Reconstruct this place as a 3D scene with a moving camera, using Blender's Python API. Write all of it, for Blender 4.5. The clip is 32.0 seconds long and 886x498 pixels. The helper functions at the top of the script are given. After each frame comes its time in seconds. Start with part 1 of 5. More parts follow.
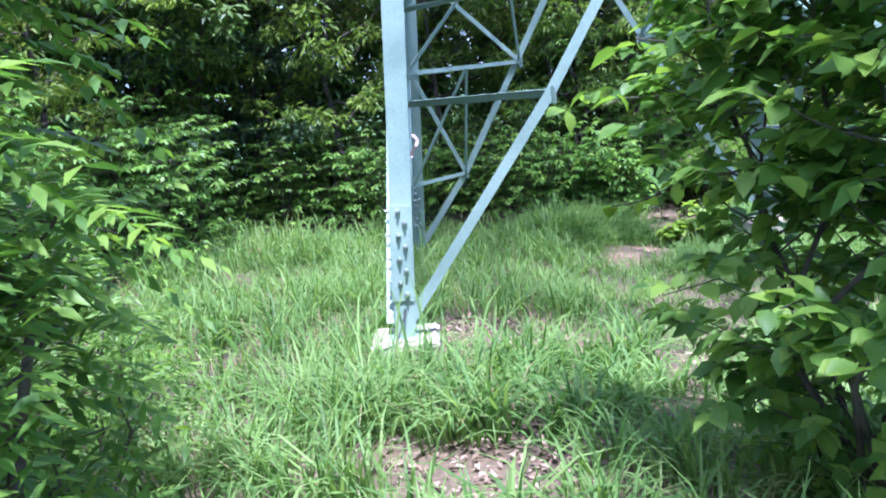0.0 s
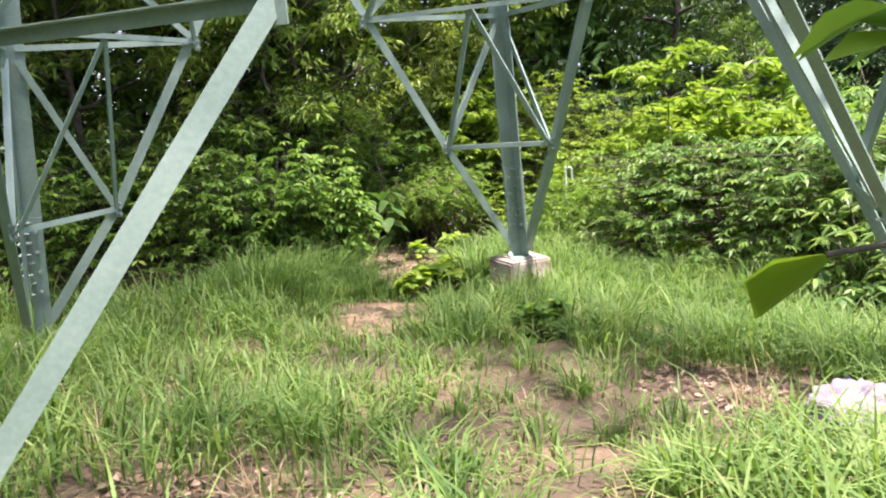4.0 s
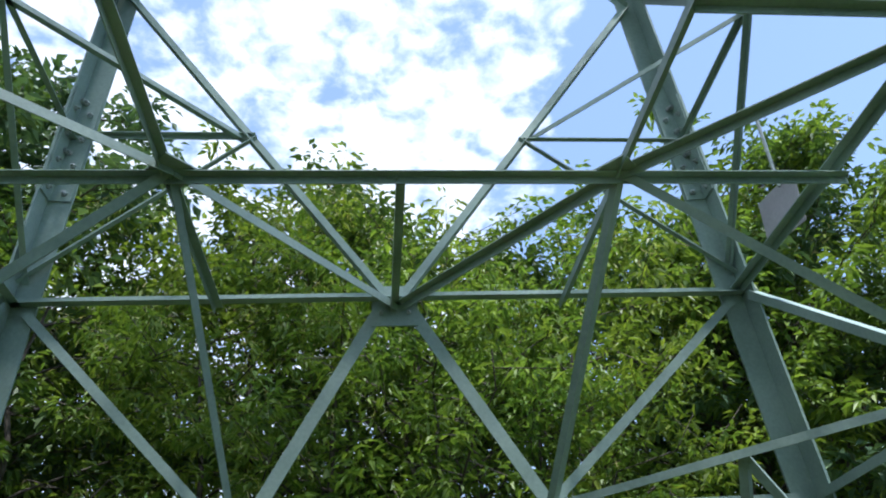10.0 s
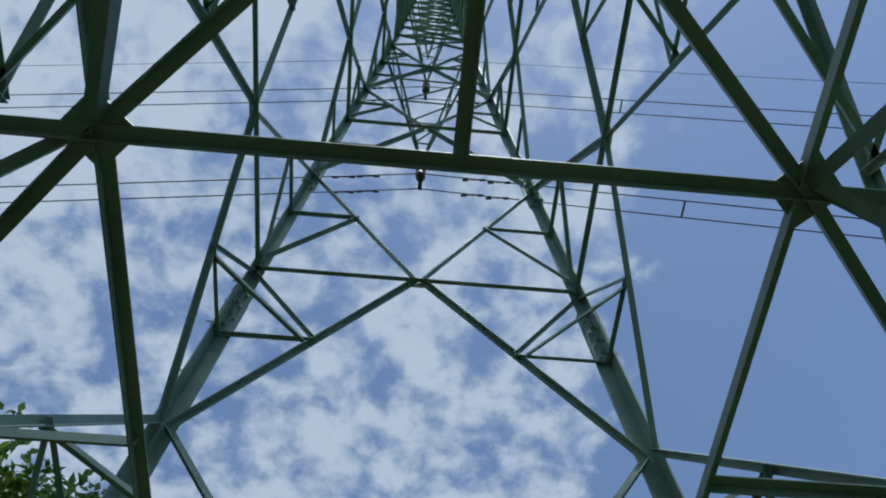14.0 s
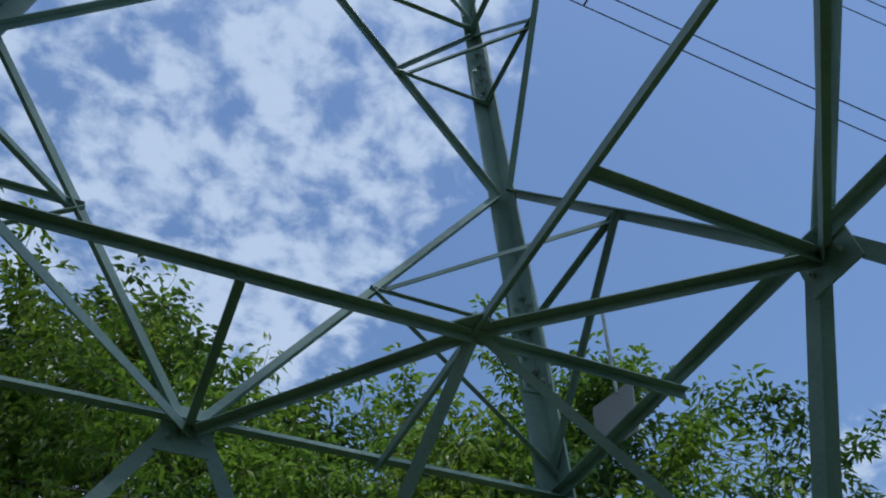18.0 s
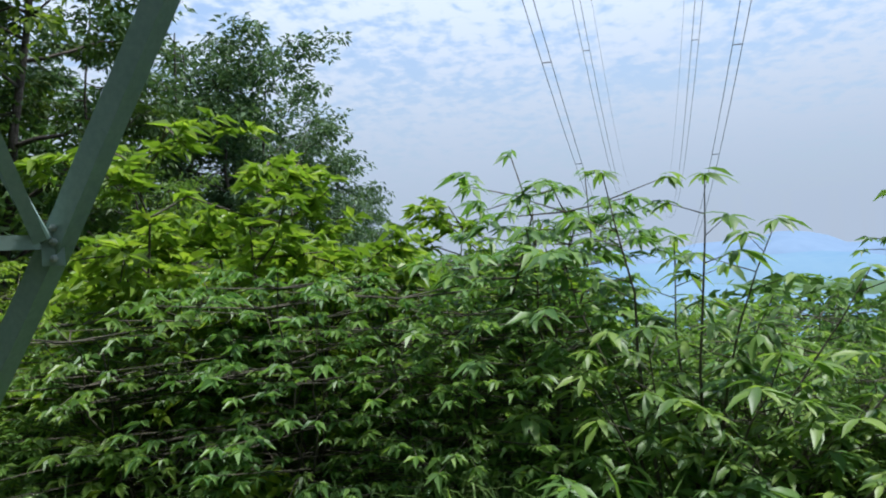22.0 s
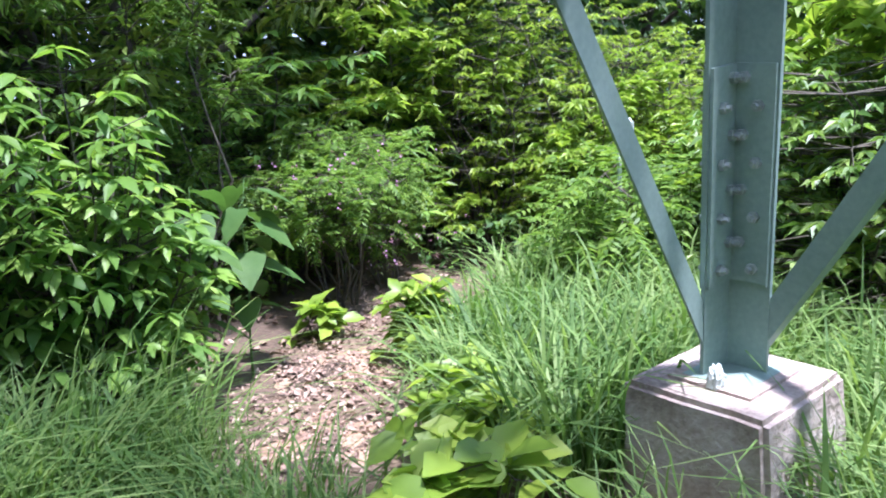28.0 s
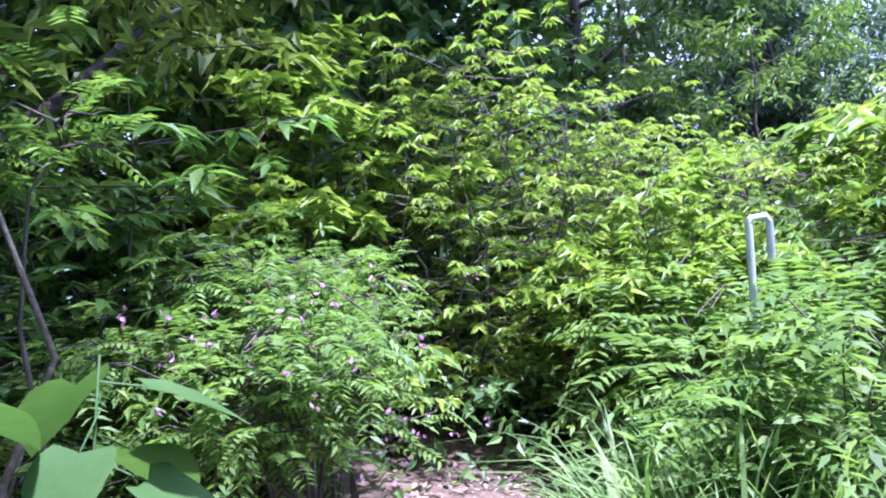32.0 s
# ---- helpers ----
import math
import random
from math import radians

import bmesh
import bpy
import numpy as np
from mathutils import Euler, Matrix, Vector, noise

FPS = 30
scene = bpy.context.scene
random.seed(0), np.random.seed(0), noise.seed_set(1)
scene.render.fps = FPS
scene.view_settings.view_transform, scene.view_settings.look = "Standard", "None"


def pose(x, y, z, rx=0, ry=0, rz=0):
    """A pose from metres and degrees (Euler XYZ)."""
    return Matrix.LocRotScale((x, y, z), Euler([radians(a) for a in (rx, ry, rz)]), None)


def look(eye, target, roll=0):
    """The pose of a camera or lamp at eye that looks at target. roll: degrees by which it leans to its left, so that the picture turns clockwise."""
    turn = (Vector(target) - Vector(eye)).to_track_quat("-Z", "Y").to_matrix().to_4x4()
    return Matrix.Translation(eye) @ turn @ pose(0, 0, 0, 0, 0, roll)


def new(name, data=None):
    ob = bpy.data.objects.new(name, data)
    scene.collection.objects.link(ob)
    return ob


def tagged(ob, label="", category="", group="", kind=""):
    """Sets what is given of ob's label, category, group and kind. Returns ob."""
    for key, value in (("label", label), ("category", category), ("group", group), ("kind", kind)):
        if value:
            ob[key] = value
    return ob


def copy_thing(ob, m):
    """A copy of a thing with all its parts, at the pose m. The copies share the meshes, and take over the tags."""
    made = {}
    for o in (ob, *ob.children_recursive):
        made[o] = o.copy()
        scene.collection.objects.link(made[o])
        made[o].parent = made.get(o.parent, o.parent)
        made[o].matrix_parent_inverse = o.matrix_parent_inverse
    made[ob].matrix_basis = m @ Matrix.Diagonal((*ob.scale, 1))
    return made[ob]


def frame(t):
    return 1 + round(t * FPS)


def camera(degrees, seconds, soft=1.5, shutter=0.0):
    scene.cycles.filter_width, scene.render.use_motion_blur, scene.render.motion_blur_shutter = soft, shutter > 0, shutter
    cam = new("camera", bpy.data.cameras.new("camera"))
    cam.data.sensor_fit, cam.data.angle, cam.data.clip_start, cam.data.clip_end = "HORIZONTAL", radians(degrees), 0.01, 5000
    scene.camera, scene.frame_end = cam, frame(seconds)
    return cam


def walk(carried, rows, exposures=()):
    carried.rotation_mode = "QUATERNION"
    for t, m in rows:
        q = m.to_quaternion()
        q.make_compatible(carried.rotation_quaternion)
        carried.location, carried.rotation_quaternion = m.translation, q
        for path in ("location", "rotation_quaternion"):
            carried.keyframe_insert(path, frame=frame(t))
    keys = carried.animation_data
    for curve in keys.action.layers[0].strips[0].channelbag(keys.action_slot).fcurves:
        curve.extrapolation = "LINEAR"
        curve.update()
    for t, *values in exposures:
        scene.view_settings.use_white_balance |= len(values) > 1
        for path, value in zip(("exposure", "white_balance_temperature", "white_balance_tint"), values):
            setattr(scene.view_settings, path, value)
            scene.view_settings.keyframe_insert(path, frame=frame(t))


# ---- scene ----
# ---------------------------------------------------------------- camera and walk
cam = camera(61.75, 32.0, soft=2.0)
PATH = [
    (0.0, -2.152, -8.512, 2.600, -0.70, -13.03, 6.44),
    (0.5, -2.198, -8.054, 2.579, -1.68, -13.38, 6.12),
    (1.0, -2.241, -7.628, 2.494, -3.87, -13.66, 5.72),
    (1.5, -2.270, -7.216, 2.418, -6.72, -13.86, 5.52),
    (2.0, -2.306, -6.769, 2.345, -11.33, -13.97, 5.11),
    (2.5, -2.259, -6.351, 2.263, -15.28, -13.28, 4.86),
    (3.0, -2.178, -5.928, 2.238, -18.87, -12.84, 4.79),
    (3.5, -2.005, -5.555, 2.128, -21.83, -12.22, 4.68),
    (4.0, -1.868, -5.230, 2.027, -24.78, -11.84, 4.34),
    (4.5, -1.715, -4.945, 1.915, -27.47, -11.68, 3.42),
    (6.5, -0.916, -3.636, 1.463, -31.74, -9.59, 1.66),
    (7.0, -0.692, -3.228, 1.430, -25.38, -8.30, 1.58),
    (7.5, -0.522, -2.929, 1.470, -18.05, -3.27, 2.54),
    (8.0, -0.426, -2.591, 1.509, -14.12, 6.35, 3.67),
    (8.5, -0.322, -2.263, 1.516, -10.58, 14.40, 4.03),
    (9.0, -0.283, -2.054, 1.584, -8.08, 21.00, 4.44),
    (9.5, -0.212, -1.862, 1.643, -6.39, 28.31, 3.99),
    (10.0, -0.174, -1.813, 1.700, -4.48, 34.61, 3.75),
    (10.5, -0.225, -1.806, 1.734, -3.37, 40.29, 3.85),
    (11.0, -0.241, -1.800, 1.752, -2.05, 45.85, 3.61),
    (11.5, -0.224, -1.872, 1.777, -0.85, 50.49, 3.20),
    (12.0, -0.151, -1.898, 1.742, -0.41, 54.87, 2.28),
    (12.5, -0.178, -1.949, 1.755, -0.66, 58.28, 2.01),
    (13.0, -0.166, -1.974, 1.760, -1.60, 61.36, 1.52),
    (13.5, -0.154, -1.998, 1.765, -3.32, 63.90, 0.94),
    (14.0, -0.147, -2.001, 1.767, -5.20, 66.25, 0.58),
    (14.5, -0.132, -2.002, 1.762, -6.69, 68.58, 0.38),
    (16.5, -0.149, -1.945, 1.730, -10.92, 70.31, 0.85),
    (17.0, -0.112, -1.832, 1.744, -13.50, 65.13, 1.13),
    (17.5, -0.057, -1.554, 1.782, -18.75, 57.56, 1.24),
    (18.0, -0.178, -1.358, 1.741, -23.65, 47.92, 1.90),
    (18.5, -0.214, -1.142, 1.706, -29.12, 38.51, 0.94),
    (19.0, -0.118, -0.934, 1.671, -35.01, 28.53, -0.54),
    (19.5, -0.085, -0.660, 1.600, -45.00, 20.10, -0.45),
    (20.0, -0.027, -0.447, 1.342, -52.41, 16.30, 1.20),
    (20.5, 0.094, -0.292, 1.312, -59.74, 11.23, 1.87),
    (21.0, 0.170, -0.155, 1.278, -67.64, 6.75, 2.75),
    (21.5, 0.243, -0.176, 1.225, -74.00, 3.43, 2.93),
    (22.0, 0.280, -0.110, 1.285, -79.38, 0.70, 2.80),
    (22.5, 0.287, -0.150, 1.285, -82.93, -1.34, 2.96),
    (23.0, 0.269, -0.179, 1.294, -86.44, -3.17, 2.42),
    (23.5, 0.283, -0.167, 1.273, -89.91, -4.51, 1.89),
    (24.0, 0.297, -0.056, 1.279, -93.56, -5.90, 1.38),
    (24.5, 0.300, -0.045, 1.296, -94.94, -7.02, 0.94),
    (25.0, 0.280, -0.155, 1.309, -90.43, -7.32, 0.78),
    (25.5, 0.203, -0.036, 1.305, -81.51, -8.00, -0.01),
    (26.0, 0.179, 0.032, 1.271, -70.00, -10.70, -1.96),
    (26.5, 0.223, 0.277, 1.252, -60.23, -13.39, -1.53),
    (28.5, 0.265, 1.585, 1.075, -35.28, -11.59, 5.60),
    (29.0, 0.243, 1.971, 0.992, -35.39, -9.88, 5.29),
    (29.5, 0.322, 2.355, 0.962, -36.77, -8.88, 5.19),
    (30.0, 0.424, 2.764, 0.955, -39.14, -8.15, 5.00),
    (30.5, 0.603, 3.093, 0.916, -41.48, -6.60, 5.33),
    (31.0, 0.818, 3.402, 0.952, -44.44, -5.74, 5.46),
    (31.5, 1.047, 3.724, 0.951, -48.20, -4.83, 5.61),
    (32.0, 1.305, 3.983, 0.898, -51.57, -3.40, 5.69),
]
walk(cam, [(t, pose(x, y, z, 90 + pitch, roll, yaw)) for t, x, y, z, yaw, pitch, roll in PATH],
     exposures=[(0.0, 1.83, 5000, 28), (1.0, 1.75, 5000, 29), (2.0, 1.7, 5300, 27), (3.0, 1.6, 5700, 25), (4.0, 1.8, 6600, 28), (7.0, 2.07, 6600, 34), (8.0, 2.3, 6300, 40), (9.0, 2.1, 5900, 54), (9.7, 1.1, 6000, 24), (10.0, 0.8, 5800, 15),
                (10.5, 0.15, 5900, 10), (11.0, -0.2, 5700, 8), (12.0, -0.6, 5600, 8), (14.0, -0.65, 5600, 8), (17.0, -0.62, 5500, 7), (18.0, -0.5, 5300, 10), (18.5, -0.1, 5400, 12), (19.0, 0.35, 5500, 17), (20.0, 0.42, 5600, 10), (21.0, 0.35, 5850, 9), (23.0, 0.45, 5850, 15), (25.0, 0.68, 6000, 12),
                (26.0, 1.03, 5900, 15), (26.5, 1.72, 6100, 34), (28.5, 1.78, 5200, 31), (29.0, 1.85, 5300, 36), (30.0, 1.82, 5200, 34), (32.0, 2.08, 4900, 50)])

# ---------------------------------------------------------------- sun, sky
SUN_EL, SUN_AZ = 75.0, 160.0          # azimuth clockwise from +y
sun = new("sun", bpy.data.lights.new("sun", "SUN"))
sun.data.energy, sun.data.angle, sun.data.color = 5.0, radians(4.0), (1.0, 0.95, 0.86)
_d = Vector((math.sin(radians(SUN_AZ)) * math.cos(radians(SUN_EL)), math.cos(radians(SUN_AZ)) * math.cos(radians(SUN_EL)), math.sin(radians(SUN_EL))))
sun.matrix_world = look(_d * 60, (0, 0, 0))

world = bpy.data.worlds.new("sky")
scene.world = world
world.use_nodes = True
wn, wl = world.node_tree.nodes, world.node_tree.links
wn.clear()


def wnode(kind, **values):
    n = wn.new(kind)
    for k, v in values.items():
        n.inputs[k].default_value = v
    return n


def wmath(op, a, b=None, c=None):
    n = wn.new("ShaderNodeMath")
    n.operation = op
    for i, v in enumerate((a, b, c)):
        if v is None:
            continue
        if isinstance(v, (int, float)):
            n.inputs[i].default_value = v
        else:
            wl.new(v, n.inputs[i])
    return n.outputs[0]


sky = wn.new("ShaderNodeTexSky")
sky.sky_type, sky.sun_disc = "NISHITA", False
sky.sun_elevation, sky.sun_rotation = radians(SUN_EL), radians(SUN_AZ)
sky.air_density, sky.dust_density, sky.ozone_density = 1.3, 0.6, 1.0
dirs = wn.new("ShaderNodeTexCoord")
sep = wn.new("ShaderNodeSeparateXYZ")
wl.new(dirs.outputs["Generated"], sep.inputs[0])
up = wmath("MAXIMUM", sep.outputs[2], 0.06)
flat = wn.new("ShaderNodeCombineXYZ")
wl.new(wmath("DIVIDE", sep.outputs[0], wmath("ADD", up, 0.16)), flat.inputs[0])
wl.new(wmath("DIVIDE", sep.outputs[1], wmath("ADD", up, 0.16)), flat.inputs[1])
big = wnode("ShaderNodeTexNoise", Scale=0.9, Detail=3.0, Roughness=0.5)
puffs = wnode("ShaderNodeTexNoise", Scale=15.0, Detail=6.0, Roughness=0.55, Distortion=0.2)
wisps = wnode("ShaderNodeTexNoise", Scale=3.0, Detail=8.0, Roughness=0.62, Distortion=0.4)
for n in (big, puffs, wisps):
    wl.new(flat.outputs[0], n.inputs["Vector"])


def wspan(value, lo, hi, a, b):
    n = wn.new("ShaderNodeMapRange")
    n.interpolation_type = "SMOOTHSTEP"
    wl.new(value, n.inputs["Value"])
    for k, v in (("From Min", lo), ("From Max", hi), ("To Min", a), ("To Max", b)):
        n.inputs[k].default_value = v
    return n.outputs[0]


# the cloud field breaks off to the east of the zenith and begins again lower down
east = wmath("DIVIDE", sep.outputs[0], up)
clear = wmath("MULTIPLY", wspan(wmath("ADD", east, wmath("MULTIPLY", wisps.outputs[0], 0.5)), 0.50, 0.72, 0.0, 1.0), wspan(east, 1.1, 2.0, 1.0, 0.0))
amount = wmath("ADD", wmath("ADD", wmath("MULTIPLY", big.outputs[0], 0.40), wmath("MULTIPLY", puffs.outputs[0], 0.60)), wmath("MULTIPLY", wisps.outputs[0], 0.42))
amount = wmath("SUBTRACT", amount, wmath("MULTIPLY", clear, 0.30))
cover = wspan(amount, 0.585, 0.765, 0.06, 0.94)
haze = wn.new("ShaderNodeMapRange")
haze.interpolation_type = "SMOOTHSTEP"
wl.new(sep.outputs[2], haze.inputs["Value"])
for k, v in (("From Min", 0.02), ("From Max", 0.52), ("To Min", 0.96), ("To Max", 0.0)):
    haze.inputs[k].default_value = v
white = wn.new("ShaderNodeBackground")
white.inputs[0].default_value, white.inputs[1].default_value = (0.88, 0.94, 1.0, 1), 0.92
hazy = wn.new("ShaderNodeBackground")
hazy.inputs[0].default_value, hazy.inputs[1].default_value = (0.70, 0.81, 0.94, 1), 0.50
blue = wn.new("ShaderNodeBackground")
wl.new(sky.outputs[0], blue.inputs[0])
blue.inputs[1].default_value = 0.15
mix1, mix2 = wn.new("ShaderNodeMixShader"), wn.new("ShaderNodeMixShader")
wl.new(cover, mix1.inputs[0])
wl.new(blue.outputs[0], mix1.inputs[1])
wl.new(white.outputs[0], mix1.inputs[2])
wl.new(haze.outputs[0], mix2.inputs[0])
wl.new(mix1.outputs[0], mix2.inputs[1])
wl.new(hazy.outputs[0], mix2.inputs[2])
wout = wn.new("ShaderNodeOutputWorld")
wl.new(mix2.outputs[0], wout.inputs[0])


# ---------------------------------------------------------------- materials
def material(name, colours, rough=0.7, scale=4.0, fine=60.0, bump=0.2, metal=0.0, through_light=0.0, island=0.0, coords="Object", spec=0.5, fine_mix=0.35, plant=None):
    """A procedural surface: colours blended by coarse and fine noise, with relief; island varies it leaf by leaf."""
    m = bpy.data.materials.new(name)
    m.use_nodes = True
    n, l = m.node_tree.nodes, m.node_tree.links
    bsdf = n["Principled BSDF"]
    tex = n.new("ShaderNodeTexCoord")
    a, b = n.new("ShaderNodeTexNoise"), n.new("ShaderNodeTexNoise")
    for t, s, d in ((a, scale, 4.0), (b, fine, 3.0)):
        t.inputs["Scale"].default_value, t.inputs["Detail"].default_value = s, d
        l.new(tex.outputs[coords], t.inputs["Vector"])
    blend = n.new("ShaderNodeMath")
    blend.operation = "MULTIPLY_ADD"
    l.new(b.outputs[0], blend.inputs[0])
    blend.inputs[1].default_value = fine_mix
    l.new(a.outputs[0], blend.inputs[2])
    val = blend.outputs[0]
    low, high = 0.35 + fine_mix * 0.4, 0.65 + fine_mix * 0.6
    if island:
        geo = n.new("ShaderNodeNewGeometry")
        add = n.new("ShaderNodeMath")
        add.operation = "MULTIPLY_ADD"
        l.new(geo.outputs["Random Per Island"], add.inputs[0])
        add.inputs[1].default_value = island
        l.new(val, add.inputs[2])
        val = add.outputs[0]
        high += island * 0.9
    ramp = n.new("ShaderNodeValToRGB")
    ramp.color_ramp.elements[0].position, ramp.color_ramp.elements[1].position = 0.0, 1.0
    span = n.new("ShaderNodeMapRange")
    span.inputs["From Min"].default_value, span.inputs["From Max"].default_value = low, high
    l.new(val, span.inputs["Value"])
    l.new(span.outputs[0], ramp.inputs[0])
    els = ramp.color_ramp.elements
    while len(els) < len(colours):
        els.new(0.5)
    for i, c in enumerate(colours):
        els[i].position = i / (len(colours) - 1)
        els[i].color = (*c, 1)
    colour = ramp.outputs[0]
    if plant:
        info, own = n.new("ShaderNodeObjectInfo"), n.new("ShaderNodeMix")
        own.data_type, own.blend_type = "RGBA", "MULTIPLY"
        l.new(info.outputs["Random"], own.inputs["Factor"])
        l.new(colour, own.inputs["A"])
        own.inputs["B"].default_value = (*plant, 1)
        colour = own.outputs["Result"]
    l.new(colour, bsdf.inputs["Base Color"])
    bsdf.inputs["Roughness"].default_value = rough
    bsdf.inputs["Metallic"].default_value = metal
    bsdf.inputs["Specular IOR Level"].default_value = spec
    if bump:
        bp = n.new("ShaderNodeBump")
        bp.inputs["Strength"].default_value, bp.inputs["Distance"].default_value = bump, 0.02
        l.new(b.outputs[0], bp.inputs["Height"])
        l.new(bp.outputs[0], bsdf.inputs["Normal"])
    if through_light:
        tr, mx = n.new("ShaderNodeBsdfTranslucent"), n.new("ShaderNodeMixShader")
        warm = n.new("ShaderNodeMix")
        warm.data_type, warm.blend_type = "RGBA", "MULTIPLY"
        warm.inputs["Factor"].default_value = 1.0
        l.new(colour, warm.inputs["A"])
        warm.inputs["B"].default_value = (1.4, 1.5, 0.75, 1)
        l.new(warm.outputs["Result"], tr.inputs[0])
        mx.inputs[0].default_value = through_light
        l.new(bsdf.outputs[0], mx.inputs[1])
        l.new(tr.outputs[0], mx.inputs[2])
        l.new(mx.outputs[0], n["Material Output"].inputs[0])
    return m


steel = material("pale_green_painted_steel", [(0.165, 0.240, 0.208), (0.215, 0.300, 0.262), (0.27, 0.36, 0.315)], 0.55, 1.6, 45, 0.06, 0.05)
bolt_steel = material("bolt_steel", [(0.22, 0.26, 0.25), (0.40, 0.44, 0.43)], 0.4, 20, 90, 0.1, 0.5)
concrete = material("weathered_concrete", [(0.20, 0.16, 0.13), (0.36, 0.30, 0.25), (0.46, 0.41, 0.36)], 0.9, 3.0, 40, 0.5)
soil = material("forest_soil", [(0.045, 0.032, 0.020), (0.10, 0.070, 0.042), (0.17, 0.125, 0.075)], 0.95, 1.1, 26, 0.7)
sand = material("bare_sandy_soil", [(0.15, 0.095, 0.058), (0.27, 0.178, 0.11), (0.38, 0.27, 0.18)], 0.95, 2.5, 40, 0.6)
bark = material("grey_brown_bark", [(0.030, 0.025, 0.020), (0.068, 0.056, 0.044), (0.12, 0.10, 0.082)], 0.9, 6, 50, 0.8)
twig_bark = material("young_twig_bark", [(0.045, 0.042, 0.028), (0.10, 0.086, 0.058)], 0.8, 8, 60, 0.4)
leaf_tree = material("tree_leaf", [(0.050, 0.105, 0.024), (0.112, 0.200, 0.038), (0.205, 0.310, 0.060)], 0.50, 0.5, 12, 0.0, 0, 0.34, 0.9, plant=(1.22, 1.0, 0.8), spec=0.35)
leaf_dark = material("dark_tree_leaf", [(0.030, 0.068, 0.018), (0.068, 0.128, 0.029), (0.125, 0.200, 0.042)], 0.50, 0.5, 12, 0.0, 0, 0.18, 0.9, plant=(1.15, 0.95, 0.9), spec=0.35)
# leaf colour carries the haze and backlit dimness of the distant trees
leaf_far = material("haze_tinted_leaf", [(0.042, 0.090, 0.048), (0.082, 0.148, 0.072), (0.135, 0.212, 0.100)], 0.6, 0.5, 12, 0.0, 0, 0.20, 0.9, plant=(1.1, 1.0, 1.0), spec=0.3)
leaf_shrub = material("shrub_leaf", [(0.042, 0.115, 0.024), (0.102, 0.220, 0.038), (0.215, 0.360, 0.062)], 0.46, 0.9, 14, 0.0, 0, 0.42, 0.9, plant=(1.15, 1.0, 0.9), spec=0.3)
leaf_valley = material("slope_shrub_leaf", [(0.055, 0.130, 0.040), (0.118, 0.232, 0.062), (0.215, 0.345, 0.092)], 0.44, 0.9, 14, 0.0, 0, 0.42, 0.9, plant=(1.25, 1.05, 0.8), spec=0.4)
leaf_lime = material("lime_green_leaf", [(0.100, 0.180, 0.022), (0.185, 0.290, 0.032), (0.310, 0.400, 0.050)], 0.44, 0.9, 14, 0.0, 0, 0.44, 0.9, spec=0.4)
leaf_pinnate = material("pinnate_leaf", [(0.052, 0.112, 0.020), (0.105, 0.195, 0.032), (0.190, 0.290, 0.050)], 0.52, 0.9, 14, 0.0, 0, 0.42, 0.9, spec=0.28)
catkin_mat = material("pale_yellow_catkin", [(0.30, 0.28, 0.11), (0.46, 0.42, 0.20)], 0.7, 2.0, 20, 0.0, 0, 0.35, 0.9, spec=0.2)
grass_mat = material("tall_grass_blade", [(0.052, 0.112, 0.029), (0.097, 0.184, 0.044), (0.155, 0.250, 0.064), (0.230, 0.318, 0.104)], 0.58, 0.8, 20, 0.0, 0, 0.42, 1.0, spec=0.3)
heart_leaf = material("large_heart_leaf", [(0.034, 0.088, 0.022), (0.058, 0.125, 0.030), (0.095, 0.170, 0.042)], 0.6, 3.0, 30, 0.1, 0, 0.35, 0.6, spec=0.2)
straw_mat = material("dry_straw", [(0.17, 0.12, 0.06), (0.30, 0.22, 0.12), (0.40, 0.32, 0.19)], 0.7, 2, 20, 0.0, 0, 0.2, 1.0)
litter_mat = material("dead_leaf", [(0.085, 0.052, 0.037), (0.18, 0.118, 0.082), (0.30, 0.21, 0.15), (0.42, 0.32, 0.24)], 0.75, 2, 20, 0.0, 0, 0.12, 1.0)
far_mat = material("far_wood_foliage", [(0.042, 0.10, 0.026), (0.09, 0.18, 0.042), (0.155, 0.26, 0.06)], 0.7, 0.15, 1.2, 0.0, 0, 0.2, 0.9)
cable_mat = material("dark_cable", [(0.045, 0.05, 0.055), (0.09, 0.095, 0.10)], 0.45, 5, 40, 0.0, 0.6)
porcelain = material("dark_porcelain", [(0.07, 0.05, 0.045), (0.12, 0.09, 0.08)], 0.25, 5, 30, 0.0)
sign_mat = material("grey_sign_back", [(0.33, 0.32, 0.34), (0.44, 0.42, 0.45)], 0.6, 3, 40, 0.1)
post_mat = material("white_painted_pipe", [(0.36, 0.42, 0.38), (0.50, 0.56, 0.51)], 0.5, 5, 50, 0.1)
cloth_mat = material("faded_lilac_cloth", [(0.14, 0.10, 0.15), (0.26, 0.21, 0.28), (0.38, 0.33, 0.39)], 0.9, 8, 120, 0.4)
flower_mat = material("pink_flower", [(0.30, 0.14, 0.26), (0.48, 0.28, 0.40)], 0.6, 5, 30, 0.0, 0, 0.3, 0.9)
ribbon_mat = material("pale_tape", [(0.42, 0.28, 0.26), (0.58, 0.44, 0.42)], 0.6, 5, 50, 0.1)


